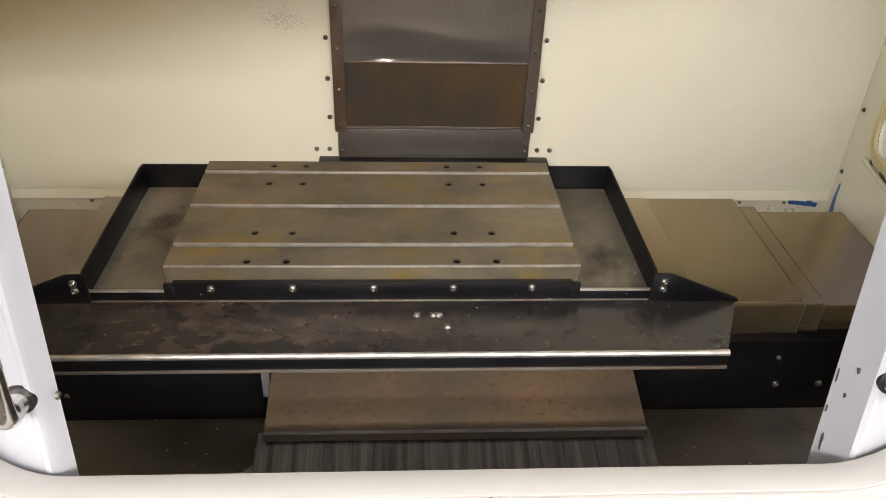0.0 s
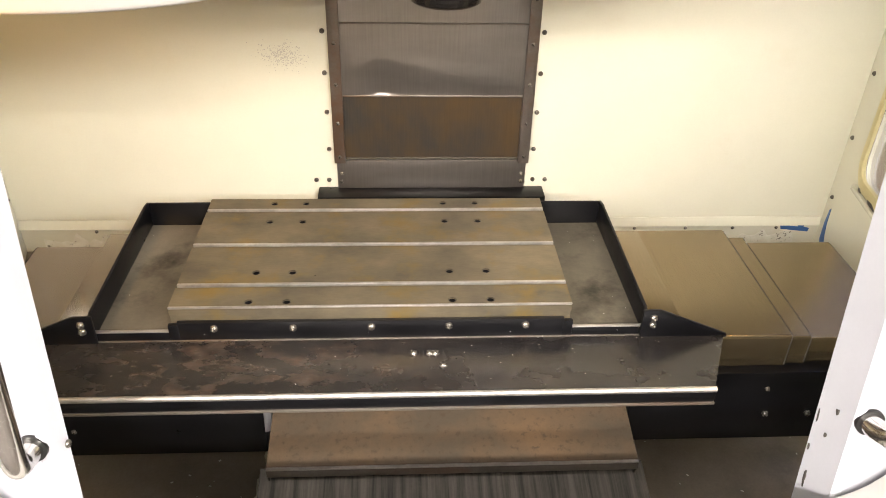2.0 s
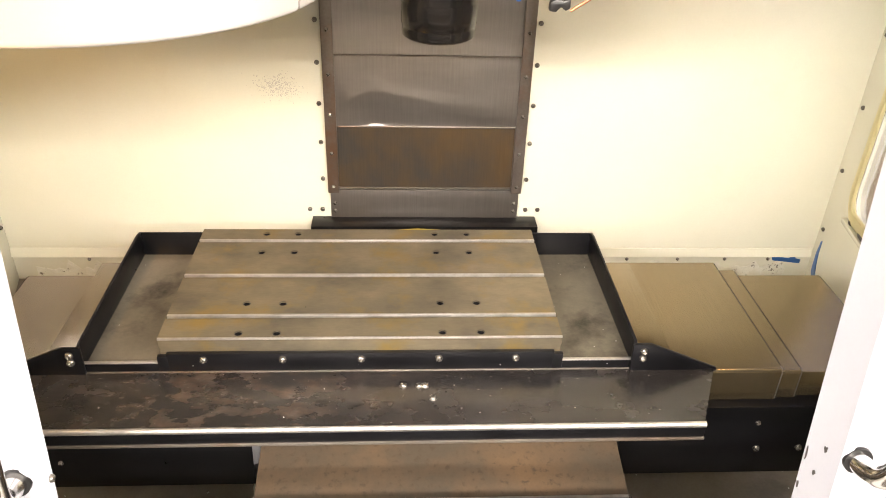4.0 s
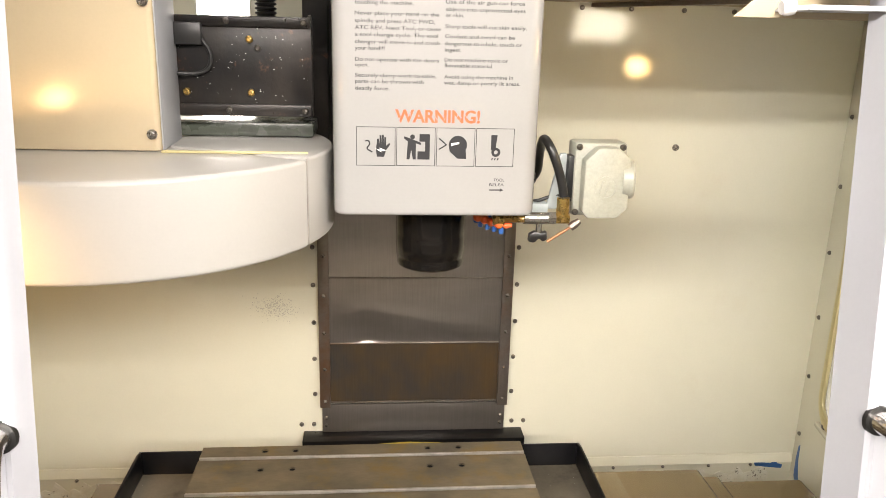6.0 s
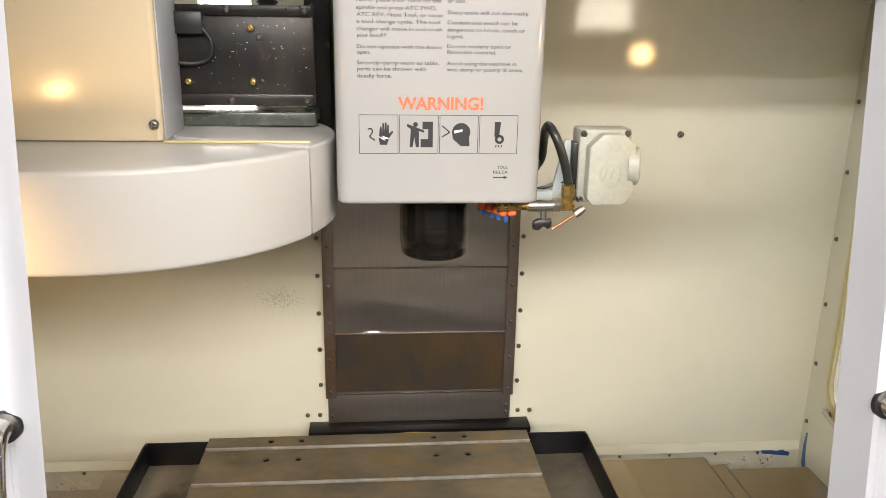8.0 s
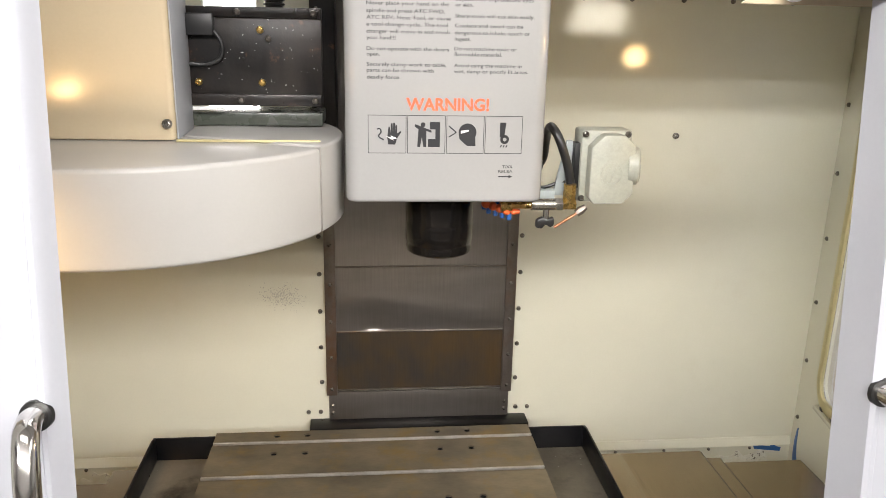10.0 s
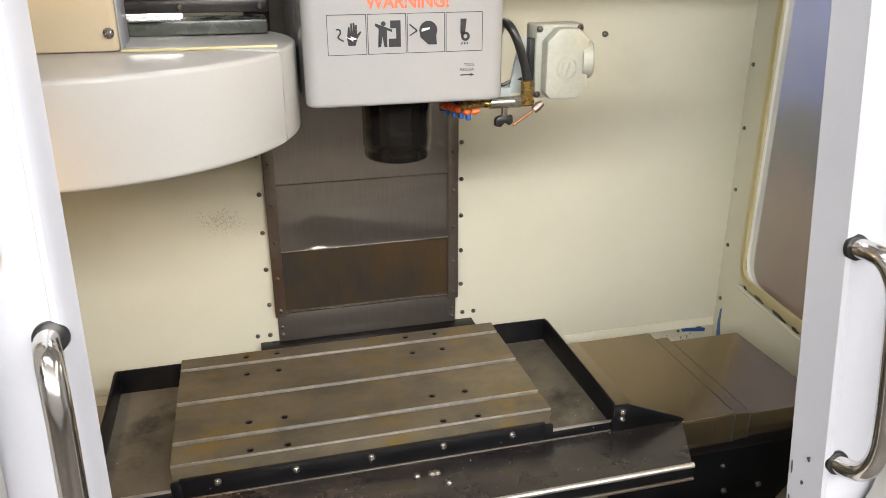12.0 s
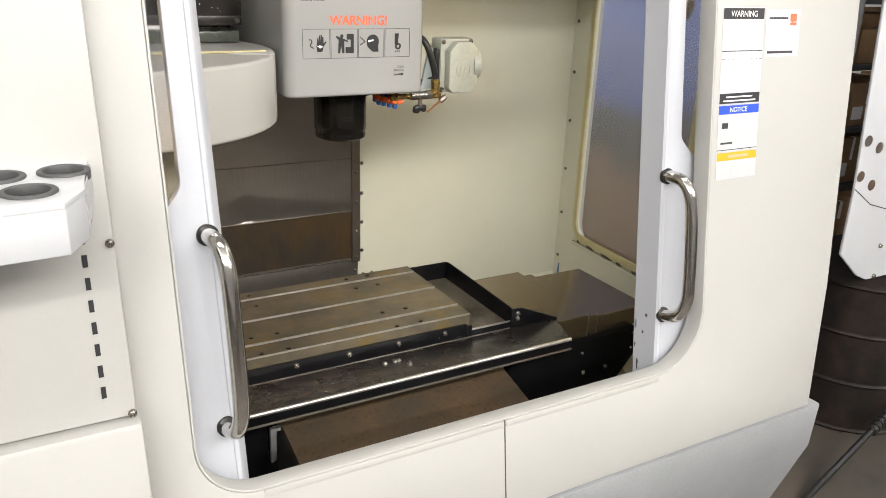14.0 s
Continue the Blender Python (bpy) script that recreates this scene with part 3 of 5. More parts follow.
RIM = mesh_of(prism(circle(0, 0, 0.0071, 16), 0.8996, 0.9003, "z", holes=[circle(0, 0, 0.0062, 16)]), M["table_rim"])
for x, y in HOLES:
    placed("bolt_hole", HOLE, Matrix.Translation((x, y, 0)), table)
    placed("hole_rim", RIM, Matrix.Translation((x, y, 0)), table)

# ---- chip tray and apron ----
tray = thing("chip_tray", (0, 0.15, 0.84), "black sheet metal chip tray round the table, scuffed inside", "chip tray")
for s in (-1, 1):
    part("tray_floor", box((s * 0.331, -0.004, 0.842), (s * 0.462, 0.345, 0.847)), M["tray_floor"], tray, "scuffed and oily tray floor")
    part("side_wall", prism([(0.350, 0.842), (0.350, 0.897), (0.33, 0.900), (0.0, 0.892), (-0.008, 0.888), (-0.008, 0.838)], s * 0.452, s * 0.457, "x", 0.001), M["black"], tray)
    part("back_wall", box((s * 0.331, 0.345, 0.842), (s * 0.456, 0.350, 0.897), 0.001), M["black"], tray)
    part("front_lip", box((s * 0.331, -0.0085, 0.836), (s * 0.456, -0.004, 0.856), 0.001), M["black"], tray, "black front lip")
    part("lip_edge", box((s * 0.331, -0.0092, 0.8555), (s * 0.456, -0.003, 0.8585), 0.0008), M["bright"], tray)
    part("return_plate", box((s * 0.316, -0.0095, 0.838), (s * 0.333, -0.001, 0.870), 0.001), M["black"], tray)
    wing = part("wing_plate", prism([(s * 0.448, 0.836), (s * 0.598, 0.836), (s * 0.598, 0.842), (s * 0.478, 0.893), (s * 0.448, 0.893)], -0.016, -0.0095, "y", 0.001), M["black"], tray)
    for z in (0.880, 0.866):
        screw(wing, (s * 0.466, -0.0162, z), (0, -1, 0), "tray")
strip = part("front_strip", box((-0.318, -0.009, 0.836), (0.318, -0.001, 0.875), 0.001), M["black"], tray, "black strip below the table edge")
for x in (-0.259, -0.131, -0.003, 0.125, 0.253):
    screw(strip, (x, -0.0092, 0.864), (0, -1, 0), "tray")
APR = [(-0.598, -0.006, 0.838), (0.598, -0.006, 0.838), (0.520, -0.168, 0.866), (-0.520, -0.168, 0.866)]


def sheet(corners, down):
    b = bmesh.new()
    top = [b.verts.new(c) for c in corners]
    low = [b.verts.new((c[0], c[1], c[2] - down)) for c in corners]
    b.faces.new(top)
    b.faces.new(low[::-1])
    n = len(top)
    for k in range(n):
        b.faces.new((top[k], low[k], low[(k + 1) % n], top[(k + 1) % n]))
    return b


apron = part("apron", sheet(APR, 0.004), M["apron"], tray, "worn black apron sheet with rusty patches")
part("apron_seam", box((-0.598, -0.012, 0.8375), (0.598, -0.0085, 0.8405), 0.0008), M["rail"], tray)
part("apron_lip", box((-0.521, -0.176, 0.842), (0.521, -0.168, 0.867), 0.003), M["black"], tray, "black rolled front lip")
# Bright round bar draws the highlight that runs along the rolled lip.
part("lip_highlight", tube([(-0.520, -0.1725, 0.8655), (0.520, -0.1725, 0.8655)], 0.0048, 12), M["bright"], tray, "bright bar standing in for the highlight on the lip")
part("lip_foot", box((-0.521, -0.178, 0.838), (0.521, -0.166, 0.8425), 0.001), M["rail"], tray)
for x, y in ((0.066, -0.060), (0.092, -0.061), (0.101, -0.061), (0.112, -0.097)):
    screw(apron, (x, y, 0.838 + 0.173 * (-0.006 - y)), (0, 0.17, 0.98), "tray")

# ---- way covers beside the table ----


def x_cover(name, s, label, rows, steel):
    ob = thing(name, (COLX + s * 0.6, 0.2, 0.75), label, "way cover", "steel way covers beside the table")
    for x0, x1, y0, y1, z in rows:
        bend = [(y0 + 0.006 - 0.006 * math.cos(radians(a)), z - 0.006 + 0.006 * math.sin(radians(a))) for a in range(0, 91, 15)]
        part("plate", prism([(y0, 0.7385)] + bend + [(y1 - 0.02, z), (y1, z - 0.03), (y1, 0.7385)], s * x0, s * x1, "x"), steel, ob)
        part("edge", prism([(y0 - 0.0006, 0.74), (y0 - 0.0006, z - 0.0055), (y0 + 0.0052, z + 0.0004), (y0 + 0.012, z + 0.0004), (y0 + 0.004, z - 0.008), (y0 + 0.004, 0.74)], s * (x1 - 0.001), s * (x1 + 0.0012), "x"), M["rail"], ob)
        # Black strip paints the shadow in the gap below each plate's end.
        part("gap_strip", box((s * (x1 + 0.0013), y0 + 0.004, z - 0.012), (s * (x1 + 0.003), y1 - 0.021, z - 0.0015)), M["rubber"], ob, "dark strip standing in for the shadow gap")
    part("inner_plate", prism([(0.03, 0.79), (0.03, 0.8105), (0.372, 0.8105), (0.392, 0.785)], s * 0.44, s * 0.552, "x", 0.001), steel, ob)
    return ob


x_cover("way_cover", 1, "brushed steel telescopic cover with three overlapping plates",
        ((0.44, 0.740, 0.020, 0.398, 0.806), (0.60, 0.779, 0.025, 0.378, 0.799), (0.62, 0.968, 0.030, 0.370, 0.791)), M["stainless"])
# Left cover: reflections of door and wall are put into its silvery colour.
x_cover("way_cover", -1, "steel telescopic cover with overlapping plates, silvery from painted-in reflections",
        ((0.44, 0.694, 0.024, 0.368, 0.794),), M["silver"])

saddle = thing("saddle", (COLX, 0.1, 0.45), "black machine saddle under the table", "machine saddle")
part("core", box((-0.20, 0.03, 0.45), (0.46, 0.34, 0.80), 0.004), M["black"], saddle)
rb = part("end_plate", prism([(0.462, 0.572), (0.842, 0.572), (0.918, 0.662), (0.918, 0.738), (0.462, 0.738)], 0.0, 0.34, "y", 0.002), M["black"], saddle)
lb = part("end_plate", prism([(-0.202, 0.562), (-0.588, 0.562), (-0.70, 0.672), (-0.70, 0.738), (-0.202, 0.738)], 0.0, 0.34, "y", 0.002), M["black"], saddle)
bar = part("pale_bar", prism([(-0.19 + 0.01 * k, 0.702 + 0.0018 * math.sin(1.7 * k) + 0.0012 * math.sin(0.6 * k)) for k in range(64)] + [(0.44, 0.724), (-0.19, 0.716)], -0.006, -0.001, "y"), M["cast"], saddle, "worn pale wiper bar with bolts")
for k in range(6):
    screw(bar, (-0.13 + 0.105 * k, -0.0062, 0.711 + 0.001 * k), (0, -1, 0), "small")
part("bracket", prism([(-0.200, 0.625), (-0.186, 0.63), (-0.184, 0.704), (-0.178, 0.716), (-0.198, 0.716)], -0.012, -0.001, "y", 0.001), M["dull_grey"], saddle, "grey upright bracket")
for x in (0.723, 0.804):
    screw(rb, (x, -0.0003, 0.637), (0, -1, 0), "tray")
for x, z in ((0.900, 0.725), (0.898, 0.678), (0.712, 0.70)):
    screw(rb, (x, -0.0003, z), (0, -1, 0), "small")
for x in (-0.62, -0.54):
    screw(lb, (x, -0.0003, 0.625), (0, -1, 0), "small")

ycov = thing("front_way_cover", (COLX, -0.2, 0.45), "stepped steel way cover below the table, rusty above and streaked below", "way cover")
for (ya, za), (yb, zb), hw, mat in (((0.03, 0.735), (-0.152, 0.690), 0.3035, "y_cover"), ((-0.13, 0.665), (-0.272, 0.630), 0.318, "y_cover_dark"), ((-0.23, 0.607), (-0.335, 0.578), 0.331, "y_cover_dark")):
    part("plate", prism([(ya, za), (yb, zb), (yb, zb - 0.012), (yb + 0.004, zb - 0.012), (ya, za - 0.03)], COLX - hw, COLX + hw, "x"), M[mat], ycov)
    part("wiper_edge", box((COLX - hw, yb - 0.004, zb - 0.018), (COLX + hw, yb + 0.001, zb + 0.0005), 0.0012), M["rail"], ycov, "bare steel wiper edge")
    part("wear_line", box((COLX - hw, yb - 0.0046, zb - 0.002), (COLX + hw, yb + 0.0012, zb + 0.0009), 0.0005), M["bright"], ycov)
    for s in (-1, 1):
        part("cheek", prism([(ya, za - 0.001), (yb, zb - 0.001), (yb, 0.45), (ya, 0.45)], COLX + s * (hw - 0.004), COLX + s * (hw - 0.001), "x"), M["y_cover_dark"], ycov)
solid("bed_plate", box((COLX - 0.33, -0.36, 0.45), (COLX + 0.33, -0.02, 0.50), 0.004), M["wall"], "beige painted casting below the way cover", "machine bed")

# ---- spindle head ----
HB = 1.42
head = thing("spindle_head", (COLX, 0.40, HB), "white spindle head cover with printed warnings", "spindle head")
hb = box((COLX - 0.183, 0.235, HB), (COLX + 0.176, 0.70, 2.05))
bmesh.ops.bevel(hb, geom=[e for e in hb.edges if abs(e.verts[0].co.z - e.verts[1].co.z) > 0.1 and e.verts[0].co.y < 0.3], offset=0.026, segments=6, affect="EDGES", profile=0.5)
bmesh.ops.bevel(hb, geom=[e for e in hb.edges if e.verts[0].co.z < HB + 0.001 and e.verts[1].co.z < HB + 0.001], offset=0.008, segments=3, affect="EDGES", profile=0.5)
part("housing", hb, M["head"], head, "glossy white housing")
part("spindle_nose", lathe([(0.05, 0.02), (0.078, 0.02), (0.078, -0.012), (0.0675, -0.016), (0.0670, -0.060), (0.0664, -0.062), (0.0670, -0.064), (0.0670, -0.100), (0.0645, -0.104), (0.0645, -0.110), (0.0655, -0.113), (0.064, -0.122), (0.058, -0.126), (0.03, -0.126), (0.028, -0.09)], 40, Matrix.Translation((COLX - 0.002, 0.36, HB))), M["spindle"], head, "glossy black spindle nose")
part("carriage", box((COLX - 0.15, 0.70, HB + 0.06), (COLX + 0.15, 0.845, 2.05), 0.004), M["rail"], head)
FY = 0.2346


def words(body, x, up, width, high, mat, parent=head, y=FY, bold=0.008):
    return placed("lettering", text_mesh(body, width, high, M[mat], bold), pose(x, y, HB + up), parent)


def decal(name, pts, mat, y=FY, parent=head, holes=()):
    return part(name, prism([(x, HB + z) for x, z in pts], y, y - 0.0004, "y", holes=[[(x, HB + z) for x, z in h] for h in holes]), M[mat], parent)


K = 0.000705
XL, XR = -0.013, 0.137
S = "s"
for body, up, w in ((f"Never push any buttons when", 0.383, 197), (f"your body or hand{S} are", 0.3715, 158), ("touching the machine.", 0.360, 137), ("Never place your hand on the", 0.343, 198),
                    ("spindle and press ATC FWD,", 0.331, 188), ("ATC REV, Next Tool, or cause", 0.320, 203), ("a tool change cycle. The tool", 0.309, 196), ("changer will move in and crush", 0.2975, 201),
                    ("your hand!!!", 0.287, 70), ("Do not operate with the doors", 0.269, 200), ("open.", 0.260, 32), ("Securely clamp work to table,", 0.243, 194), ("parts can be thrown with", 0.233, 164), ("deadly force.", 0.2215, 82)):
    words(body, XL, up - 0.003, w * K, 0.0063, "grey_ink")
for body, up, w in (("Never modify machine.", 0.556, 145), ("Always electrically disconnect", 0.541, 192), ("machine before servicing.", 0.5295, 160), ("To avoid tool changer damage", 0.512, 198), ("ensure that tools are properly", 0.498, 195),
                    ("aligned with spindle drive lugs", 0.4865, 200), ("when loading tools!!!", 0.4766, 128), ("Additional safety interlocks are", 0.460, 198), ("available, contact your dealer.", 0.450, 190), ("Always wear safety goggles.", 0.3815, 184),
                    ("Use of the air gun can force", 0.364, 188), ("objects into unprotected eyes", 0.3525, 190), ("or skin.", 0.343, 44), ("Sharp tools will cut skin easily.", 0.325, 195), ("Coolant and swarf can be", 0.309, 168),
                    ("dangerous to inhale, touch or", 0.2975, 186), ("ingest.", 0.287, 40), ("Do not machine toxic or", 0.271, 154), ("flammable material.", 0.2615, 118), ("Avoid using the machine in", 0.243, 168), ("wet, damp or poorly lit areas.", 0.233, 186)):
    words(body, XR, up - 0.003, w * K, 0.0063, "grey_ink")
for x, up, w in ((XL, 0.432, 120), (XL, 0.4216, 184), (XL, 0.411, 132), (XL, 0.400, 68), (XR, 0.421, 132), (XR, 0.409, 152), (XR, 0.398, 44)):
    decal("faded_print", [(x, up - 0.003), (x + w * K, up - 0.003), (x + w * K, up + 0.0035), (x, up + 0.0035)], "faded")
decal("black_panel", [(XL, 0.471), (XL + 0.1395, 0.471), (XL + 0.1395, 0.59), (XL, 0.59)], "ink", FY + 0.0001)
for body, up, w in (("Rotating Tools.", 0.4895, 155), ("Do Not Touch", 0.509, 143), ("Protection.", 0.537, 112), ("Wear Eye", 0.556, 100)):
    words(body, XL + 0.004, up, w * K, 0.010, "label", y=FY - 0.0005)
words("WARNING!", 0.055, 0.166, 0.146, 0.0205, "red_ink", bold=0.03)
rnd = random.Random(21)
for _ in range(16):
    x, up, lean, w = 0.057 + 0.138 * rnd.random(), 0.1665 + 0.012 * rnd.random(), rnd.uniform(-0.004, 0.004), rnd.uniform(0.0006, 0.0014)
    decal("worn_spot", [(x, up), (x + w, up + 0.001), (x + w + lean, up + 0.007), (x + lean, up + 0.0062)], "head", FY - 0.0005)
PX0, PX1, PZ0, PZ1 = -0.0125, 0.2635, 0.090, 0.157
cell = (PX1 - PX0) / 4
for k in range(4):
    x0 = PX0 + k * cell + 0.001
    x1 = x0 + cell - 0.002
    decal("sign_frame", [(x0, PZ0), (x1, PZ0), (x1, PZ1), (x0, PZ1)], "ink", holes=[[(x0 + 0.0009, PZ0 + 0.0009), (x1 - 0.0009, PZ0 + 0.0009), (x1 - 0.0009, PZ1 - 0.0009), (x0 + 0.0009, PZ1 - 0.0009)]])
CX = [PX0 + (k + 0.5) * cell for k in range(4)]
MZ = (PZ0 + PZ1) / 2
part("sign_mark", tube([(CX[0] - 0.018, FY - 0.0004, HB + MZ + 0.009), (CX[0] - 0.012, FY - 0.0004, HB + MZ + 0.010), (CX[0] - 0.010, FY - 0.0004, HB + MZ + 0.003), (CX[0] - 0.017, FY - 0.0004, HB + MZ - 0.004), (CX[0] - 0.006, FY - 0.0004, HB + MZ - 0.010)], 0.0012, 6, smooth_steps=2), M["ink"], head)
hx = CX[0] + 0.002
decal("sign_mark", [(hx, MZ - 0.018), (hx + 0.012, MZ - 0.018), (hx + 0.016, MZ - 0.006), (hx + 0.023, MZ + 0.004), (hx + 0.021, MZ + 0.006), (hx + 0.0155, MZ + 0.001), (hx + 0.0155, MZ + 0.016), (hx + 0.0125, MZ + 0.016), (hx + 0.0122, MZ + 0.004), (hx + 0.0116, MZ + 0.020), (hx + 0.0086, MZ + 0.020), (hx + 0.0082, MZ + 0.004), (hx + 0.0074, MZ + 0.019), (hx + 0.0044, MZ + 0.019), (hx + 0.0042, MZ + 0.003), (hx + 0.0030, MZ + 0.013), (hx + 0.0004, MZ + 0.013), (hx - 0.002, MZ - 0.006)], "ink")
decal("sign_mark", [(hx - 0.004, MZ - 0.003), (hx + 0.006, MZ - 0.006), (hx + 0.004, MZ - 0.002), (hx + 0.016, MZ - 0.007), (hx + 0.007, MZ - 0.0085), (hx + 0.009, MZ - 0.011)], "label", FY - 0.0006)
decal("sign_mark", [(CX[1] + 0.003, MZ - 0.022), (CX[1] + 0.024, MZ - 0.022), (CX[1] + 0.024, MZ + 0.022), (CX[1] + 0.006, MZ + 0.022), (CX[1] + 0.006, MZ + 0.009), (CX[1] + 0.016, MZ + 0.009), (CX[1] + 0.016, MZ - 0.008), (CX[1] + 0.003, MZ - 0.008)], "ink")
decal("sign_mark", [(CX[1] - 0.016, MZ - 0.022), (CX[1] - 0.011, MZ - 0.022), (CX[1] - 0.008, MZ - 0.005), (CX[1] - 0.005, MZ - 0.022), (CX[1], MZ - 0.022), (CX[1], MZ + 0.006), (CX[1] + 0.009, MZ + 0.003), (CX[1] + 0.009, MZ + 0.007), (CX[1] - 0.004, MZ + 0.012), (CX[1] - 0.020, MZ + 0.018), (CX[1] - 0.021, MZ + 0.014), (CX[1] - 0.014, MZ + 0.009)], "ink")
decal("sign_mark", circle(CX[1] - 0.006, MZ + 0.017, 0.0042), "ink")
decal("sign_mark", [(CX[2] + 0.016 * math.cos(radians(a)) + 0.004, MZ + 0.004 + 0.016 * math.sin(radians(a))) for a in range(-30, 200, 15)] + [(CX[2] - 0.010, MZ - 0.008), (CX[2] - 0.003, MZ - 0.014), (CX[2] + 0.004, MZ - 0.020), (CX[2] + 0.019, MZ - 0.020)], "ink")
decal("sign_mark", [(CX[2] - 0.008, MZ + 0.002), (CX[2] + 0.006, MZ + 0.006), (CX[2] + 0.006, MZ + 0.009), (CX[2] - 0.008, MZ + 0.007)], "label", FY - 0.0006)
for a, c in (((-0.029, 0.015), (-0.016, 0.004)), ((-0.029, -0.004), (-0.016, 0.004))):
    part("sign_mark", tube([(CX[2] + a[0], FY - 0.0004, HB + MZ + a[1]), (CX[2] + c[0], FY - 0.0004, HB + MZ + c[1])], 0.0011, 6), M["ink"], head)
decal("sign_mark", [(CX[3] - 0.007, MZ - 0.004), (CX[3] + 0.001, MZ - 0.004), (CX[3] + 0.004, MZ + 0.022), (CX[3] - 0.007, MZ + 0.022)], "ink")
decal("sign_mark", circle(CX[3] + 0.002, MZ - 0.008, 0.008, 20), "ink", holes=[circle(CX[3] + 0.002, MZ - 0.008, 0.0035, 12)])
for k in range(3):
    x = CX[3] - 0.006 + 0.005 * k
    decal("sign_mark", [(x, MZ - 0.022), (x + 0.002, MZ - 0.022), (x + 0.0035, MZ - 0.018), (x + 0.0015, MZ - 0.018)], "ink")
words("TOOL", 0.229, 0.064, 0.0195, 0.005, "grey_ink")
words("RELEA", 0.222, 0.0555, 0.026, 0.005, "grey_ink")
decal("arrow", [(0.222, 0.0475), (0.241, 0.0475), (0.241, 0.0455), (0.248, 0.0485), (0.241, 0.0515), (0.241, 0.0495), (0.222, 0.0495)], "ink")

# ---- coolant fittings beside the head ----
DZ = HB - 1.408
cool = thing("coolant_valve", (0.32, 0.30, HB - 0.03), "brass coolant fittings with a black tap under the spindle head", "coolant valve")
CY = 0.30


def across(x0, x1, z, r, mat, label="", y=CY, n=14, parent=None):
    return part("fitting", tube([(x0, y, z + DZ), (x1, y, z + DZ)], r, n), M[mat], parent or cool, label)


across(0.240, 0.262, 1.388, 0.0115, "brass", "rounded brass elbow")
across(0.260, 0.302, 1.389, 0.0075, "brass")
across(0.300, 0.348, 1.390, 0.0115, "nickel", "nickel plated valve body")
across(0.346, 0.360, 1.390, 0.0130, "nickel", n=6)
across(0.358, 0.386, 1.390, 0.0115, "brass", n=6)
part("fitting", tube([(0.374, CY, 1.385 + DZ), (0.374, CY, 1.43 + DZ)], 0.0125, 8), M["brass"], cool, "brass elbow")
part("tap_stem", tube([(0.330, CY, 1.352 + DZ), (0.330, CY, 1.385 + DZ)], 0.006), M["nickel"], cool)
part("tap_handle", prism([(0.310, 1.345 + DZ), (0.322, 1.343 + DZ), (0.330, 1.352 + DZ), (0.338, 1.345 + DZ), (0.346, 1.350 + DZ), (0.345, 1.366 + DZ), (0.333, 1.362 + DZ), (0.322, 1.366 + DZ), (0.311, 1.360 + DZ)], CY - 0.008, CY + 0.008, "y", 0.003), M["rubber"], cool, "black plastic tap handle")
part("copper_tube", tube([(0.345, CY - 0.01, 1.347 + DZ), (0.372, CY - 0.004, 1.362 + DZ), (0.396, CY, 1.376 + DZ)], 0.0028), M["copper"], cool)
part("tube_nut", lathe([(0.008, -0.01), (0.009, 0.0), (0.006, 0.012)], 8, Matrix.Translation((0.398, CY, 1.378 + DZ)) @ turned_to((0.8, 0, 0.6))), M["rail"], cool)
for k in range(4):
    x, z = 0.215 + 0.0125 * k, HB - 0.021 - 0.003 * k
    part("nozzle_link", lathe([(0.003, -0.008), (0.0072, -0.007), (0.0085, -0.002), (0.0085, 0.003), (0.006, 0.007), (0.003, 0.008)], 14, Matrix.Translation((x, 0.318 - 0.006 * k, z)) @ turned_to((0.25, -1, 0))), M["orange"], cool, "orange jointed nozzle link")
    part("nozzle_tap", box((x + 0.002, 0.318 - 0.006 * k, z - 0.020), (x + 0.0105, 0.332 - 0.006 * k, z - 0.006), 0.002), M["blue"], cool, "blue plastic nozzle tap")
part("nozzle_body", box((0.208, 0.322, HB - 0.034), (0.262, 0.336, HB - 0.006), 0.003), M["blue"], cool, "blue plastic nozzle body")
part("nozzle_tip", lathe([(0.004, 0), (0.006, 0.003), (0.004, 0.016)], 12, Matrix.Translation((0.262, 0.30, HB - 0.033)) @ turned_to((1, -0.2, 0.1))), M["orange"], cool, "orange nozzle tip")

mot = thing("nozzle_motor_box", (0.45, 0.33, HB), "grey cast motor box with a round boss beside the head", "motor box")
oct_ = [(0.418, 1.393), (0.474, 1.393), (0.494, 1.412), (0.494, 1.506), (0.470, 1.526), (0.432, 1.526), (0.407, 1.502), (0.407, 1.406)]
part("cover", prism([(x, z + DZ) for x, z in oct_], 0.285, 0.315, "y", 0.004), M["cast"], mot, "octagonal grey cast cover")
part("body", box((0.394, 0.312, 1.392 + DZ), (0.494, 0.37, 1.532 + DZ), 0.006), M["cast"], mot)
part("boss", lathe([(0.001, 0), (0.036, 0), (0.036, 0.018), (0.032, 0.022)], 28, Matrix.Translation((0.488, 0.312, 1.464 + DZ)) @ turned_to((1, -0.25, 0))), M["cast"], mot, "round boss on the cover")
part("emblem", prism(circle(0.449, 1.452 + DZ, 0.0215, 28), 0.2845, 0.283, "y", holes=[circle(0.449, 1.452 + DZ, 0.0185, 28)]), M["cast"], mot)
for x in (0.440, 0.452):
    part("emblem", prism([(x - 0.004, 1.440 + DZ), (x, 1.440 + DZ), (x + 0.006, 1.464 + DZ), (x + 0.002, 1.464 + DZ)], 0.2845, 0.283), M["cast"], mot)
part("hinge_plate", box((0.384, 0.318, 1.418 + DZ), (0.396, 0.35, 1.506 + DZ), 0.002), M["rubber"], mot, "black bolted side plate")
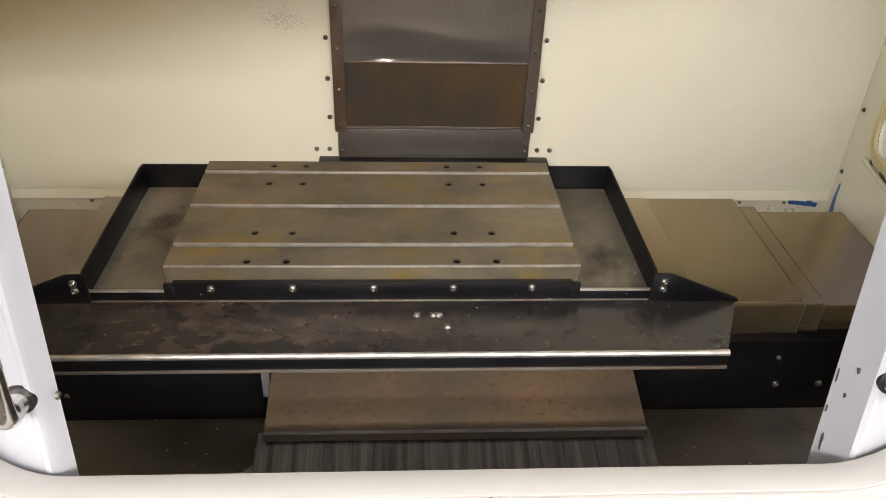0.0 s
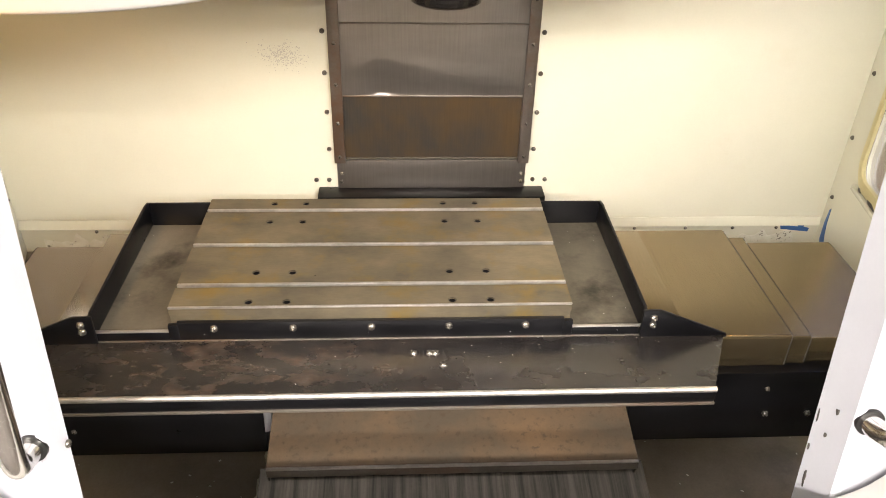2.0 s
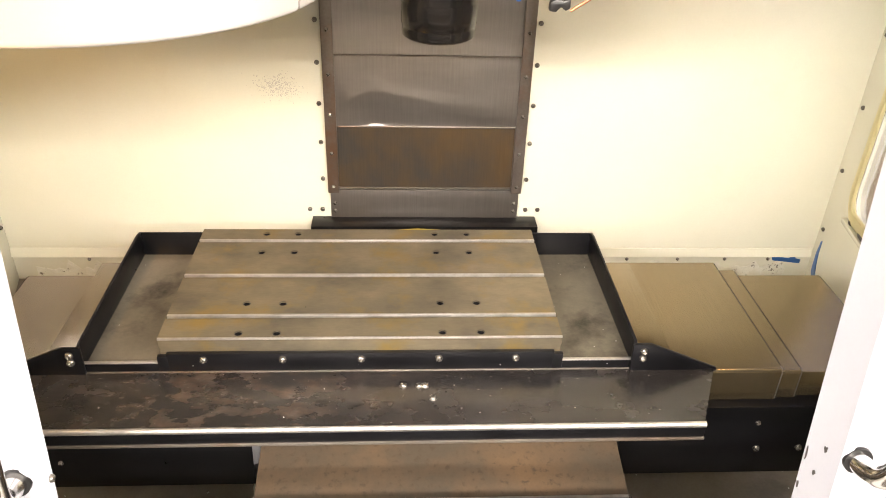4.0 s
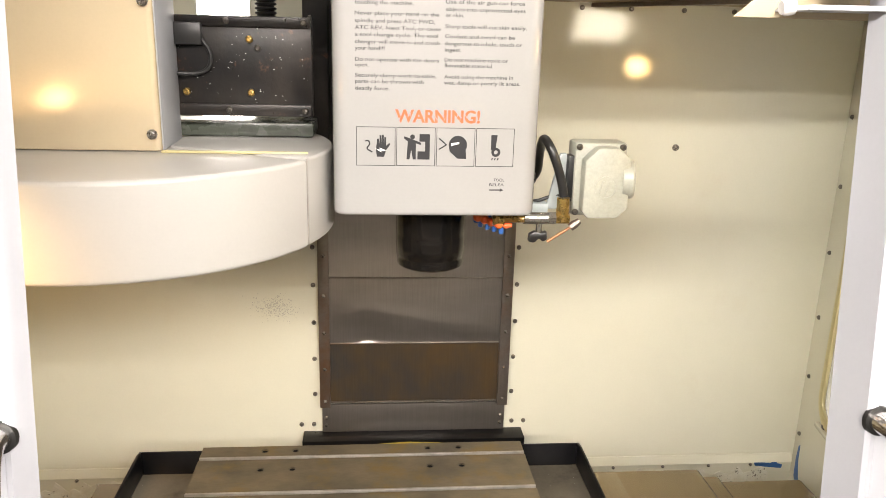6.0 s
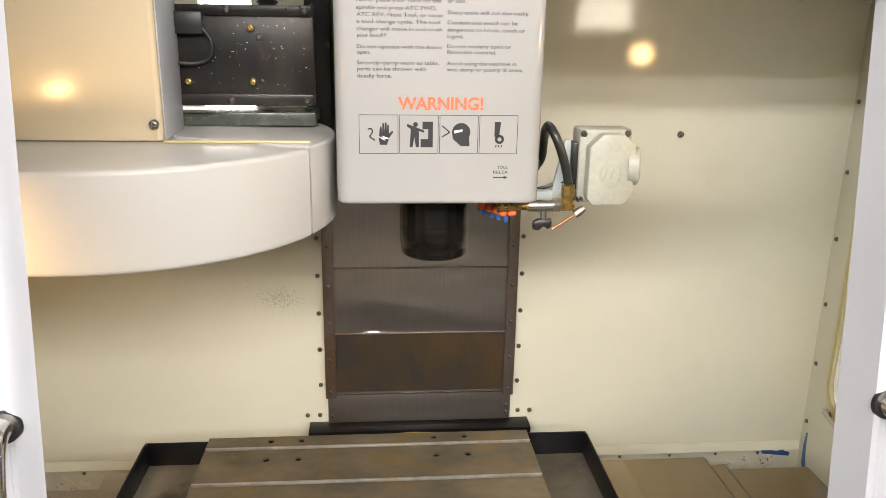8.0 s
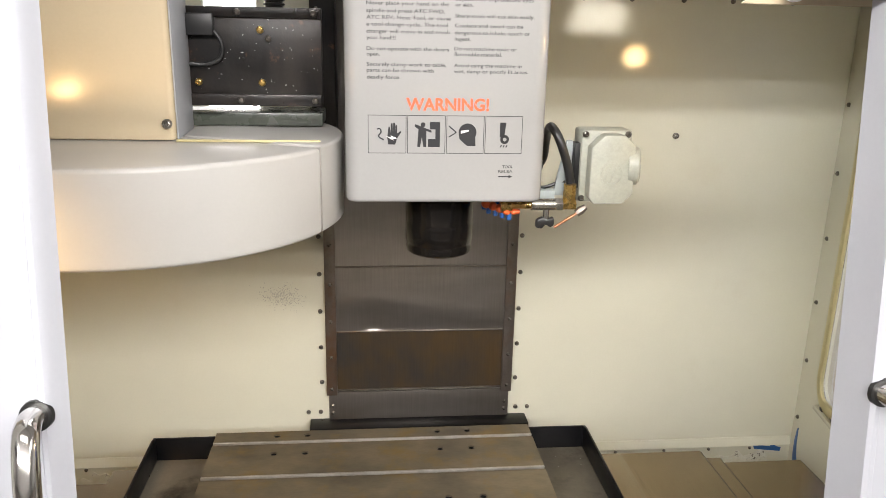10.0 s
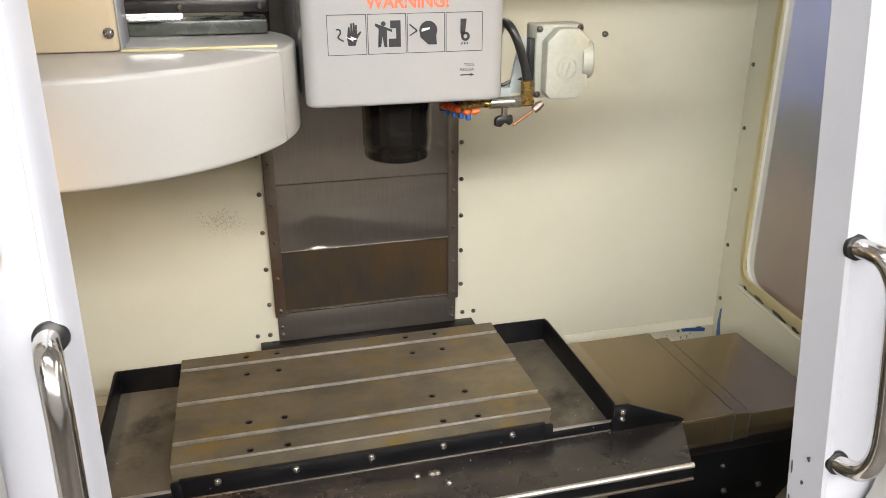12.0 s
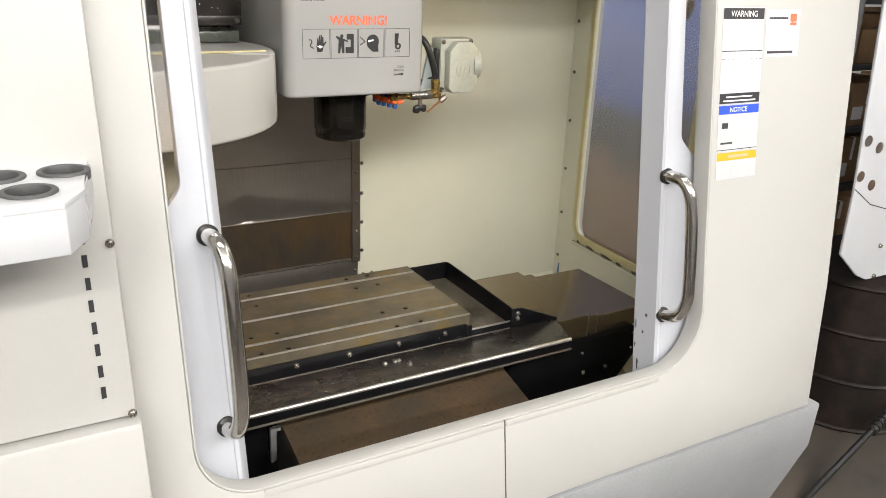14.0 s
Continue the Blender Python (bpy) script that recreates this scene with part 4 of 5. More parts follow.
for x, z in ((0.401, 1.524), (0.484, 1.524), (0.400, 1.400)):
    screw(mot, (x, 0.3118, z + DZ), (0, -1, 0), "wall")
part("bracket", prism([(0.330, 1.400 + DZ), (0.384, 1.400 + DZ), (0.384, 1.508 + DZ), (0.372, 1.508 + DZ), (0.352, 1.412 + DZ), (0.330, 1.412 + DZ)], 0.335, 0.345, "y", 0.001), M["bracket"], mot, "pale blue steel bracket")
part("arm", box((0.300, 0.32, 1.397 + DZ), (0.35, 0.36, 1.413 + DZ), 0.002), M["bracket"], mot)
solid("coolant_hose", tube([(0.374, CY, 1.432 + DZ), (0.368, CY, 1.462 + DZ), (0.350, CY, 1.512 + DZ), (0.338, 0.315, 1.536 + DZ), (0.338, 0.35, 1.534 + DZ), (0.345, 0.40, 1.50 + DZ), (0.352, 0.44, 1.45 + DZ), (0.335, 0.46, 1.43 + DZ), (0.30, 0.46, 1.43 + DZ)], 0.0085, 12, smooth_steps=2), M["rubber"], "black rubber coolant hose bending up and back beside the head", "hose")
solid("cable", tube([(0.384, 0.335, 1.43 + DZ), (0.36, 0.34, 1.425 + DZ), (0.33, 0.34, 1.413 + DZ), (0.305, 0.36, 1.412 + DZ)], 0.0035, 8, smooth_steps=2), M["rubber"], "thin black cable running to the head", "cable")
solid("tool_release_button", lathe([(0.008, 0), (0.008, 0.004), (0.013, 0.006), (0.013, 0.014), (0.009, 0.018)], 18, Matrix.Translation((COLX + 0.175, 0.33, 1.462 + DZ)) @ turned_to((1, 0, 0))), M["rubber"], "round black push button on the side of the head", "button")

# ---- tool changer ----
tc = thing("tool_changer", (-0.43, 0.35, 1.374), "pale grey tool changer drum cover below an ivory box", "tool changer")
CXD, CYD, RD = -0.43, 0.35, 0.372


def drum_piece(a0, a1, r, z0, z1):
    n = max(6, int(abs(a1 - a0) / 4))
    arc = [(CXD + r * math.cos(radians(a0 + (a1 - a0) * k / n)), CYD + r * math.sin(radians(a0 + (a1 - a0) * k / n))) for k in range(n + 1)]
    return prism(arc + [(CXD + 0.02, CYD)], z0, z1, "z")


def arc_bevel(b, off):
    bmesh.ops.bevel(b, geom=[e for e in b.edges if len(e.link_faces) == 2 and abs(e.verts[0].co.z - e.verts[1].co.z) < 1e-5 and e.calc_face_angle(0) > 1.0], offset=off, segments=4, affect="EDGES", profile=0.5)
    return b


part("drum_cover", arc_bevel(drum_piece(-25.2, -215, RD, 1.374, 1.526), 0.008), M["drum"], tc, "smooth pale grey drum cover")
part("end_cover", arc_bevel(drum_piece(-24.4, 60, RD, 1.376, 1.528), 0.006), M["drum"], tc, "pale grey end piece with a bright seam")
a = radians(-24.8)
part("seam", box((-0.0008, -0.0018, 1.378), (0.0008, 0.0018, 1.527)), M["bright"], tc, m=Matrix.Translation((CXD + RD * math.cos(a), CYD + RD * math.sin(a), 0)))
BOXR = -0.343
tb = part("box_cover", prism([(-0.85, 0.254), (BOXR - 0.006, 0.254), (BOXR, 0.260), (-0.349, 0.415), (-0.85, 0.42)], 1.527, 2.0, "z", 0.004), M["tc_box"], tc, "sheet metal box cover, ivory from painted-in warm lamp light")
# Side in plain grey, without the warm light tint of the front.
part("side_plate", prism([(-0.3425, 0.2612), (-0.3400, 0.2612), (-0.3460, 0.415), (-0.3485, 0.415)], 1.528, 1.999, "z", 0.0006), M["side_grey"], tc, "grey side of the box cover")
for z in (1.556, 1.772):
    screw(tb, (BOXR - 0.013, 0.2535, z), (0, -1, 0), "big")
part("seam_strip", box((-0.34, 0.24, 1.5265), (-0.095, 0.246, 1.531), 0.001), M["seal"], tc, m=None)
cas = thing("column_casting", (-0.11, 0.76, 1.34), "oily dark edge of the machine column with bolts", "machine column")
edge = part("web", box((-0.140, 0.70, 1.34), (-0.084, 0.838, 2.0), 0.003), M["oily"], cas)
for z in (1.42, 1.53, 1.64, 1.76):
    screw(edge, (-0.124, 0.6998, z), (0, -1, 0), "small")
arm = thing("tool_changer_slide", (-0.22, 0.43, 1.57), "oily black slide plate with bolts behind the tool changer", "slide plate")
pl = part("plate", box((-0.40, 0.418, 1.572), (-0.098, 0.44, 1.755), 0.002), M["oily"], arm)
for z0, z1 in ((1.572, 1.594), (1.736, 1.755)):
    st = part("rail", box((-0.40, 0.411, z0), (-0.100, 0.4176, z1), 0.002), M["oily"], arm)
    for x in (-0.253, -0.112):
        screw(st, (x, 0.4108, (z0 + z1) / 2), (0, -1, 0), "wall")
for x, z, kd in ((-0.213, 1.616, "brass"), (-0.213, 1.714, "brass"), (-0.198, 1.698, "wall"), (-0.332, 1.616, "brass")):
    screw(pl, (x, 0.4175, z), (0, -1, 0), kd)
part("switch_block", box((-0.352, 0.398, 1.702), (-0.297, 0.417, 1.742), 0.003), M["rubber"], arm, "black switch block")
part("switch_cable", tube([(-0.297, 0.405, 1.712), (-0.282, 0.408, 1.69), (-0.285, 0.409, 1.66), (-0.31, 0.409, 1.648), (-0.345, 0.405, 1.65)], 0.004, 8, smooth_steps=2), M["rubber"], arm, "black looped cable")
part("carrier", box((-0.42, 0.442, 1.53), (-0.10, 0.56, 1.556), 0.003), M["beam"], arm, "grey green carrier beam")
prof = [(0.018, 1.571)] + [q for k in range(52) for q in ((0.018, 1.572 + 0.009 * k), (0.0225, 1.574 + 0.009 * k), (0.0225, 1.577 + 0.009 * k), (0.018, 1.579 + 0.009 * k))]
solid("ribbed_hose", lathe(prof, 14, Matrix.Translation((-0.205, 0.60, 0))), M["rubber"], "black ribbed hose standing behind the slide", "hose")
solid("cable", tube([(-0.25, 0.46, 1.85), (-0.235, 0.45, 1.795), (-0.19, 0.45, 1.787), (-0.14, 0.45, 1.80), (-0.11, 0.46, 1.86)], 0.006, 8, smooth_steps=2), M["rubber"], "black cable hanging in a loop behind the slide", "cable")
# White bar paints the bright reflection below the slide plate.
part("pale_bar", box((-0.375, 0.416, 1.563), (-0.285, 0.4195, 1.570), 0.001), M["label"], arm, "white bar standing in for a bright reflection")
# ---- front of the enclosure: it leans back ----
FR = pose(0, -0.355, 1.15, -7.97)


def fv(z):
    return (z - 1.15) / 0.9903


def front(pts):
    return [(x, fv(z)) for x, z in pts]


front_panel = solid("front_panel", prism(front([(-0.52, 0.69), (1.070, 0.69), (1.108, 1.0), (1.138, 1.6), (1.165, 2.45), (-0.52, 2.45)]), -0.055, -0.035, "y", 0.004,
                                         holes=[front(rounded(-0.438, 0.889, 0.675, 2.05, (0.10, 0.13, 0.08, 0.08), 10))]), M["panel"], "cream white enclosure front with a rounded door opening", "machine front", kind="structure", m=FR)
part("seam", box((0.1405, -0.0562, fv(0.69)), (0.1425, -0.034, fv(0.889))), M["scuff"], front_panel, m=FR)
part("opening_rim", prism(front(rounded(-0.438, 0.889, 0.675, 2.05, (0.10, 0.13, 0.08, 0.08), 10)), -0.0545, -0.012, "y", 0.002,
                          holes=[front(rounded(-0.434, 0.893, 0.671, 2.046, (0.097, 0.127, 0.077, 0.077), 10))]), M["panel"], front_panel, "folded rim of the opening", FR)
for x0, x1 in ((-0.335, 0.1395), (0.1435, 0.545)):
    part("sill_lip", prism(front([(x0, 0.876), (x1, 0.876), (x1, 0.8885), (x0, 0.8885)]), -0.0578, -0.036, "y", 0.0015), M["panel"], front_panel, "folded lip along the sill", FR)
solid("machine_base", prism([(-0.475, 0.69), (-0.47, 0.56), (-0.33, 0.14), (0.2, 0.0), (0.9, 0.0), (0.9, 0.40), (-0.30, 0.44), (-0.40, 0.69)], -1.0, 1.12, "x", 0.006), M["grey_base"], "grey painted machine base sloping in to the floor", "machine base", kind="structure")
for s in (1, -1):
    solid("enclosure_side", prism([(-0.335, 0.40), (0.95, 0.40), (0.95, 2.1), (-0.225, 2.1)], 0.032, 0.05, "x", holes=[rounded(-0.02, 0.75, 0.72, 1.80, 0.06)] if s > 0 else ()), M["panel"], "cream outer side of the machine", "machine side", kind="structure", m=side_matrix(s))



def door(name, s, inner, mid, wide, far, depth, tilt, label):
    """A sliding door leaf: s is the way out from its inner edge."""
    ob = thing(name, (inner, -0.36, 0.90), label, "door", "sliding machine doors", "structure")
    arc = [(mid + (wide - mid) * 0.5 * (1 - math.cos(math.pi * k / 10)), 1.40 - 0.065 * k / 10) for k in range(11)]
    top = inner + tilt * 1.185
    out = [(inner + s * 0.018, 0.82), (top + s * 0.018, 2.10), (mid, 2.10)] + arc + [(far, 1.335), (far, 0.82)]
    part("leaf", prism(front(out), 0, 0.025, "y", 0.003), M["door"], ob, "white door leaf", FR)
    sec = [(0.0, depth - 0.004), (0.003, depth), (0.020, depth - 0.003), (0.026, 0.0025), (0.022, -0.0025), (0.016, -0.003), (0.011, 0.001), (0.006, 0.5 * depth)]
    b = bmesh.new()
    low, high = [[b.verts.new((x + s * u, v, fv(z))) for u, v in sec] for x, z in ((inner, 0.82), (top, 2.10))]
    for k in range(len(sec)):
        b.faces.new((low[k], low[(k + 1) % len(sec)], high[(k + 1) % len(sec)], high[k]))
    b.faces.new(low[::-1])
    b.faces.new(high)
    part("edge_strip", b, M["door"], ob, "folded return along the inner edge", FR)
    pane = part("pane", prism(front([(mid - s * 0.012, 1.33), (mid - s * 0.012, 2.10), (far, 2.10), (far, 1.33)]), 0.028, 0.034, "y"), M["glass"], ob, "clear plastic door window", FR)
    pane.visible_shadow = False
    return ob


door_1 = door("door_1", -1, -0.340, -0.405, -0.442, -0.80, 0.026, -0.012, "white sliding door, pushed open, with a steel handle")
door_2 = door("door_2", 1, 0.571, 0.645, 0.688, 1.05, 0.060, 0.018, "white sliding door, pushed open, with a chipped edge and steel handle")


def handle(parent, x, s, z0):
    z1 = 1.313
    pts = [(x, 0.0, fv(z1)), (x, -0.020, fv(z1)), (x + s * 0.006, -0.044, fv(z1 - 0.006)), (x + s * 0.011, -0.060, fv(z1 - 0.035)), (x + s * 0.013, -0.064, fv(z1 - 0.075)),
           (x + s * 0.013, -0.064, fv(z0 + 0.075)), (x + s * 0.011, -0.060, fv(z0 + 0.035)), (x + s * 0.006, -0.044, fv(z0 + 0.006)), (x, -0.020, fv(z0)), (x, 0.0, fv(z0))]
    h = part("handle", tube([tuple(FR @ Vector(p)) for p in pts], 0.0135, 18, smooth_steps=2), M["chrome"], parent, "polished bent steel tube handle")
    for z in (z0, z1):
        part("grommet", lathe([(0.0145, -0.002), (0.0185, -0.002), (0.0175, 0.004), (0.0142, 0.004)], 20, FR @ Matrix.Translation((x, 0, fv(z))) @ turned_to((0, -1, 0))), M["rubber"], h, "black rubber ring")


handle(door_1, -0.372, 1, 0.990)
handle(door_2, 0.604, 1, 1.003)
screw(door_1, tuple(FR @ Vector((-0.3395, 0.012, fv(0.985)))), (1, 0, 0), "small")
for y, z, w, h in ((0.022, 0.999, 0.006, 0.010), (0.031, 0.958, 0.004, 0.008), (0.050, 0.974, 0.002, 0.022), (0.043, 0.878, 0.004, 0.036), (0.051, 0.925, 0.002, 0.014)):
    x = 0.571 + 0.018 * (z - 0.82) / 1.08 + max(0.0, 0.053 - y) * 0.19
    jag = random.Random(int(z * 1000))
    out = [(y + 0.5 * w + 0.5 * w * jag.uniform(0.5, 1.1) * math.cos(a), fv(z + 0.5 * h * jag.uniform(0.4, 1.1) * math.sin(a))) for a in [0.57 * k for k in range(11)]]
    part("paint_chip", prism(out, x - 0.0008, x + 0.004, "x"), M["scuff"], door_2, "dark chip in the paint", FR)

# ---- door brackets at the top ----
for s, x0, mat in ((1, 0.452, "door"), (-1, -0.303, "dull_grey")):
    br = thing("roller_bracket", (x0 + s * 0.1, -0.19, 1.765), "folded door bracket with a bolt above the door", "bracket", "door brackets")
    part("plate", prism([(x0 + 0.045, 1.769), (x0 + 0.29, 1.771), (x0 + 0.29, 1.777), (x0 + 0.05, 1.775)] if s > 0 else [(x0, 1.764), (x0 - 0.29, 1.809), (x0 - 0.29, 1.84), (x0, 1.786)], -0.24, -0.165, "y", 0.0008), M[mat], br)
    part("flange", prism([(x0 - 0.004 if s > 0 else x0 - 0.03, 1.762 if s > 0 else 1.770), (x0 + s * 0.29, 1.761 if s > 0 else 1.828), (x0 + s * 0.29, 1.85), (x0 + s * 0.04, 1.80)], -0.1645, -0.1605, "y", 0.0008), M["tc_box"], br)
    part("bolt", lathe([(0.008, 0), (0.010, 0.004), (0.010, 0.014), (0.007, 0.016)], 12, Matrix.Translation((x0 + s * 0.03, -0.21, 1.772)) @ turned_to((s, 0, 0.15))), M["label"], br, "white plastic end cap")
    part("block", box((x0 + s * 0.09, -0.235, 1.785), (x0 + s * 0.15, -0.185, 1.83), 0.002), M["rail"], br)

# ---- work lights ----
for s, x, y, z in ((1, 0.97, 0.08, 1.645), (-1, -0.715, -0.215, 1.462)):
    wl = thing("work_lamp", (x, y - 0.02, z - 0.02), "small halogen work lamp in the corner of the enclosure", "lamp", "halogen work lamps")
    aim = Matrix.Translation((x, y, z)) @ turned_to((-s * 0.72, 0.6, -0.3))
    part("shell", lathe([(0.02, -0.05), (0.045, -0.03), (0.055, 0.02), (0.05, 0.02), (0.04, -0.02)], 24, aim), M["rail"], wl)
    part("lens", lathe([(0.001, 0.012), (0.036, 0.012), (0.036, 0.015), (0.001, 0.016)], 24, aim), M["halogen"], wl)
    part("arm", tube([(x, y, z), (x + s * 0.02, y - 0.01, z + 0.1), (x + s * 0.02, y - 0.01, 1.84)], 0.012), M["rail"], wl)

wl = thing("work_lamp", (0.90, -0.22, 1.715), "tan lamp housing with a frosted rear diffuser under the hood", "lamp")
part("housing", prism([(0.762, 1.716), (1.04, 1.716), (0.985, 1.838), (0.795, 1.838)], -0.235, -0.201, "y", 0.003), M["tc_box"], wl, "tan sheet metal housing")
part("diffuser", prism([(0.766, 1.72), (1.035, 1.72), (0.978, 1.832), (0.80, 1.832)], -0.2005, -0.1975, "y"), M["diffuser"], wl, "frosted white diffuser")

# ---- labels on the front panel ----


def panel_label(name, x0, z0, x1, z1, label, bands, bars, words_at=()):
    x0, x1 = x0 - 0.016, x1 - 0.016
    z0, z1 = z0 - 0.016, z1 - 0.016
    bands = [(a - 0.016, b - 0.016, mat) for a, b, mat in bands]
    bars = [(xa, xb, z - 0.016, h, mat) for xa, xb, z, h, mat in bars]
    words_at = [(body, xa, z - 0.016, w, h, mat) for body, xa, z, w, h, mat in words_at]
    ob = thing(name, tuple(FR @ Vector((x0, -0.0555, fv(z0)))), label, "label", "printed safety labels")
    part("sheet", prism(front([(x0, z0), (x1, z0), (x1, z1), (x0, z1)]), -0.0552, -0.0558), M["label_sheet"], ob, m=FR)
    for a, b, mat in bands:
        part("band", prism(front([(x0 + 0.001, a), (x1 - 0.001, a), (x1 - 0.001, b), (x0 + 0.001, b)]), -0.0558, -0.0562), M[mat], ob, m=FR)
    for xa, xb, z, h, mat in bars:
        part("print_bar", prism(front([(x0 + xa, z), (x0 + xb, z), (x0 + xb, z + h), (x0 + xa, z + h)]), -0.0558, -0.0563), M[mat], ob, m=FR)
    for body, xa, z, w, h, mat in words_at:
        placed("lettering", text_mesh(body, w, h, M[mat]), FR @ Matrix.Translation((x0 + xa, -0.0564, fv(z))), ob)


rnd = random.Random(4)


def text_bars(z0, z1, step, xa, xb, mat="fine_print"):
    out, z = [], z1
    while z > z0:
        x = xa
        while x < xb - 0.006:
            w = min(rnd.uniform(0.006, 0.02), xb - x)
            out.append((x, x + w, z, 0.0032, mat))
            x += w + 0.003
        z -= step
    return out


panel_label("warning_label", 0.708, 1.555, 0.832, 1.672, "white safety label with a black heading", [(1.648, 1.670, "ink"), (1.583, 1.585, "grey_ink"), (1.567, 1.568, "grey_ink")],
            text_bars(1.61, 1.64, 0.008, 0.008, 0.07) + text_bars(1.56, 1.58, 0.007, 0.01, 0.115), [("WARNING", 0.022, 1.653, 0.08, 0.012, "label")])
panel_label("instruction_label", 0.707, 1.475, 0.831, 1.5545, "white instruction label with small print", [(1.477, 1.498, "ink")], text_bars(1.506, 1.55, 0.009, 0.01, 0.11) + [(0.02, 0.1, 1.489, 0.003, "label"), (0.012, 0.11, 1.481, 0.003, "label")])
panel_label("notice_label", 0.707, 1.376, 0.831, 1.4745, "white notice label with a blue heading", [(1.455, 1.473, "label_blue"), (1.379, 1.3805, "grey_ink")], text_bars(1.388, 1.446, 0.008, 0.055, 0.118) + [(0.012, 0.03, 1.425, 0.012, "grey_ink"), (0.01, 0.045, 1.392, 0.004, "grey_ink")],
            [("NOTICE", 0.034, 1.459, 0.052, 0.010, "label")])
panel_label("caution_label", 0.707, 1.317, 0.831, 1.3755, "white label with an orange heading", [(1.357, 1.374, "label_orange")], text_bars(1.322, 1.352, 0.007, 0.006, 0.118) + [(0.035, 0.095, 1.362, 0.006, "faded")])
panel_label("inspection_label", 0.838, 1.57, 0.948, 1.668, "small white label with a red emblem", [], text_bars(1.585, 1.64, 0.008, 0.008, 0.10) + [(0.078, 0.098, 1.635, 0.024, "red_ink"), (0.01, 0.07, 1.648, 0.004, "grey_ink"), (0.008, 0.09, 1.577, 0.005, "grey_ink")])

# ---- control side at the left of the doors ----
ctl = solid("control_panel", box((-1.2, -0.095, fv(1.085)), (-0.516, -0.05, fv(2.15)), 0.004), M["panel"], "cream panel beside the door with a column of slots", "control panel", kind="structure", m=FR)
solid("control_panel_foot", box((-1.2, -0.120, fv(0.60)), (-0.512, -0.05, fv(1.082)), 0.008), M["panel"], "cream lower panel with a folded ledge", "control panel", kind="structure", m=FR)
for k in range(9):
    part("slot", box((-0.559, -0.0962, fv(1.120 + 0.0315 * k)), (-0.5525, -0.094, fv(1.137 + 0.0315 * k))), M["ink"], ctl, m=FR)
for z in (1.338, 1.09):
    screw(ctl, tuple(FR @ Vector((-0.522, -0.0955, fv(z)))), (0, -1, -0.14), "tray")
shelf = thing("tool_holder_shelf", (-0.65, -0.5, 1.42), "pale grey shelf with black rubber lined holes for tool holders", "shelf")
RINGS = [(-0.568, -0.462), (-0.610, -0.545), (-0.640, -0.468), (-0.690, -0.55), (-0.715, -0.47)]
part("shelf_top", prism([(-0.534, -0.41), (-0.552, -0.55), (-0.578, -0.605), (-0.95, -0.64), (-0.95, -0.37), (-0.53, -0.37)], 1.457, 1.465, "z", 0.002, holes=[circle(x, y, 0.026, 24) for x, y in RINGS]), M["cabinet"], shelf)
part("shelf_front", prism([(-0.553, -0.553), (-0.578, -0.605), (-0.95, -0.64), (-0.95, -0.632), (-0.581, -0.598), (-0.557, -0.549)], 1.405, 1.459, "z", 0.002), M["cabinet"], shelf, "folded front edge")
part("shelf_end", prism([(-0.533, -0.41), (-0.552, -0.55), (-0.557, -0.549), (-0.538, -0.41)], 1.415, 1.459, "z"), M["cabinet"], shelf)
for x, y in RINGS:
    part("rubber_ring", prism(circle(x, y, 0.031, 28), 1.4555, 1.4685, "z", 0.002, holes=[circle(x, y, 0.0235, 28)]), M["worn_rubber"], shelf, "worn dark grey rubber ring")
    part("cup", prism(circle(x, y, 0.0255, 20), 1.40, 1.4550, "z", holes=[circle(x, y, 0.0235, 20)]), M["rubber"], shelf)
    part("cup_floor", prism(circle(x, y, 0.025, 20), 1.398, 1.402, "z"), M["rubber"], shelf)

# ---- marks on walls ----
rnd = random.Random(7)
b = bmesh.new()
for _ in range(420):
    x, z, r = rnd.gauss(-0.245, 0.03), rnd.gauss(1.02, 0.016), rnd.uniform(0.0006, 0.0017)
    p = prism([(x + r * math.cos(t) * rnd.uniform(0.6, 1.3), z + r * math.sin(t) * rnd.uniform(0.6, 1.3)) for t in (0.2, 1.4, 2.6, 3.9, 5.1)], WALLY - 0.0008, WALLY + 0.0005)
    b = joined(b, p)
part("paint_wear", b, M["smudge"], wall_back, "speckled worn patch in the paint")


def ragged(x0, x1, zl, zh, seed, n=26):
    r = random.Random(seed)
    top = [(x0 + (x1 - x0) * k / n, zh - r.uniform(0, 0.6) * (zh - zl)) for k in range(n + 1)]
    return [(x0, zl)] + top + [(x1, zl)]


edge = ragged(-0.40, -0.11, 0.0, 1.0, 9, 34)
part("chipped_paint", prism([(COLX - 0.318 - w * (0.018 + 0.10 * abs(y + 0.11)), y) for y, w in edge], 0.4495, 0.4518, "z"), M["chip"], pan, "pale chipped paint beside the way cover")
part("chipped_paint", prism(ragged(0.70, 1.20, 0.455, 0.512, 3), WALLY - 0.0012, WALLY + 0.001), M["chip"], wall_back, "chipped pale paint along the foot")
part("chipped_paint", prism(ragged(-0.95, -0.55, 0.455, 0.512, 5), WALLY - 0.0012, WALLY + 0.001), M["chip"], wall_back, "chipped pale paint along the foot")
sm = side_matrix(1)
part("blue_smear", prism([(0.775, 0.50), (0.80, 0.485), (0.822, 0.50), (0.826, 0.555), (0.818, 0.60), (0.808, 0.607), (0.806, 0.56), (0.795, 0.53)], -0.0012, 0.001, "x"), M["marker"], wall_right, "blue paint smear", sm)
part("blue_smear", prism([(1.15, 0.524), (1.205, 0.517), (1.212, 0.550), (1.224, 0.552), (1.222, 0.517), (1.24, 0.512), (1.238, 0.500), (1.155, 0.510)], WALLY - 0.0014, WALLY + 0.001), M["marker"], wall_back, "blue paint smear")

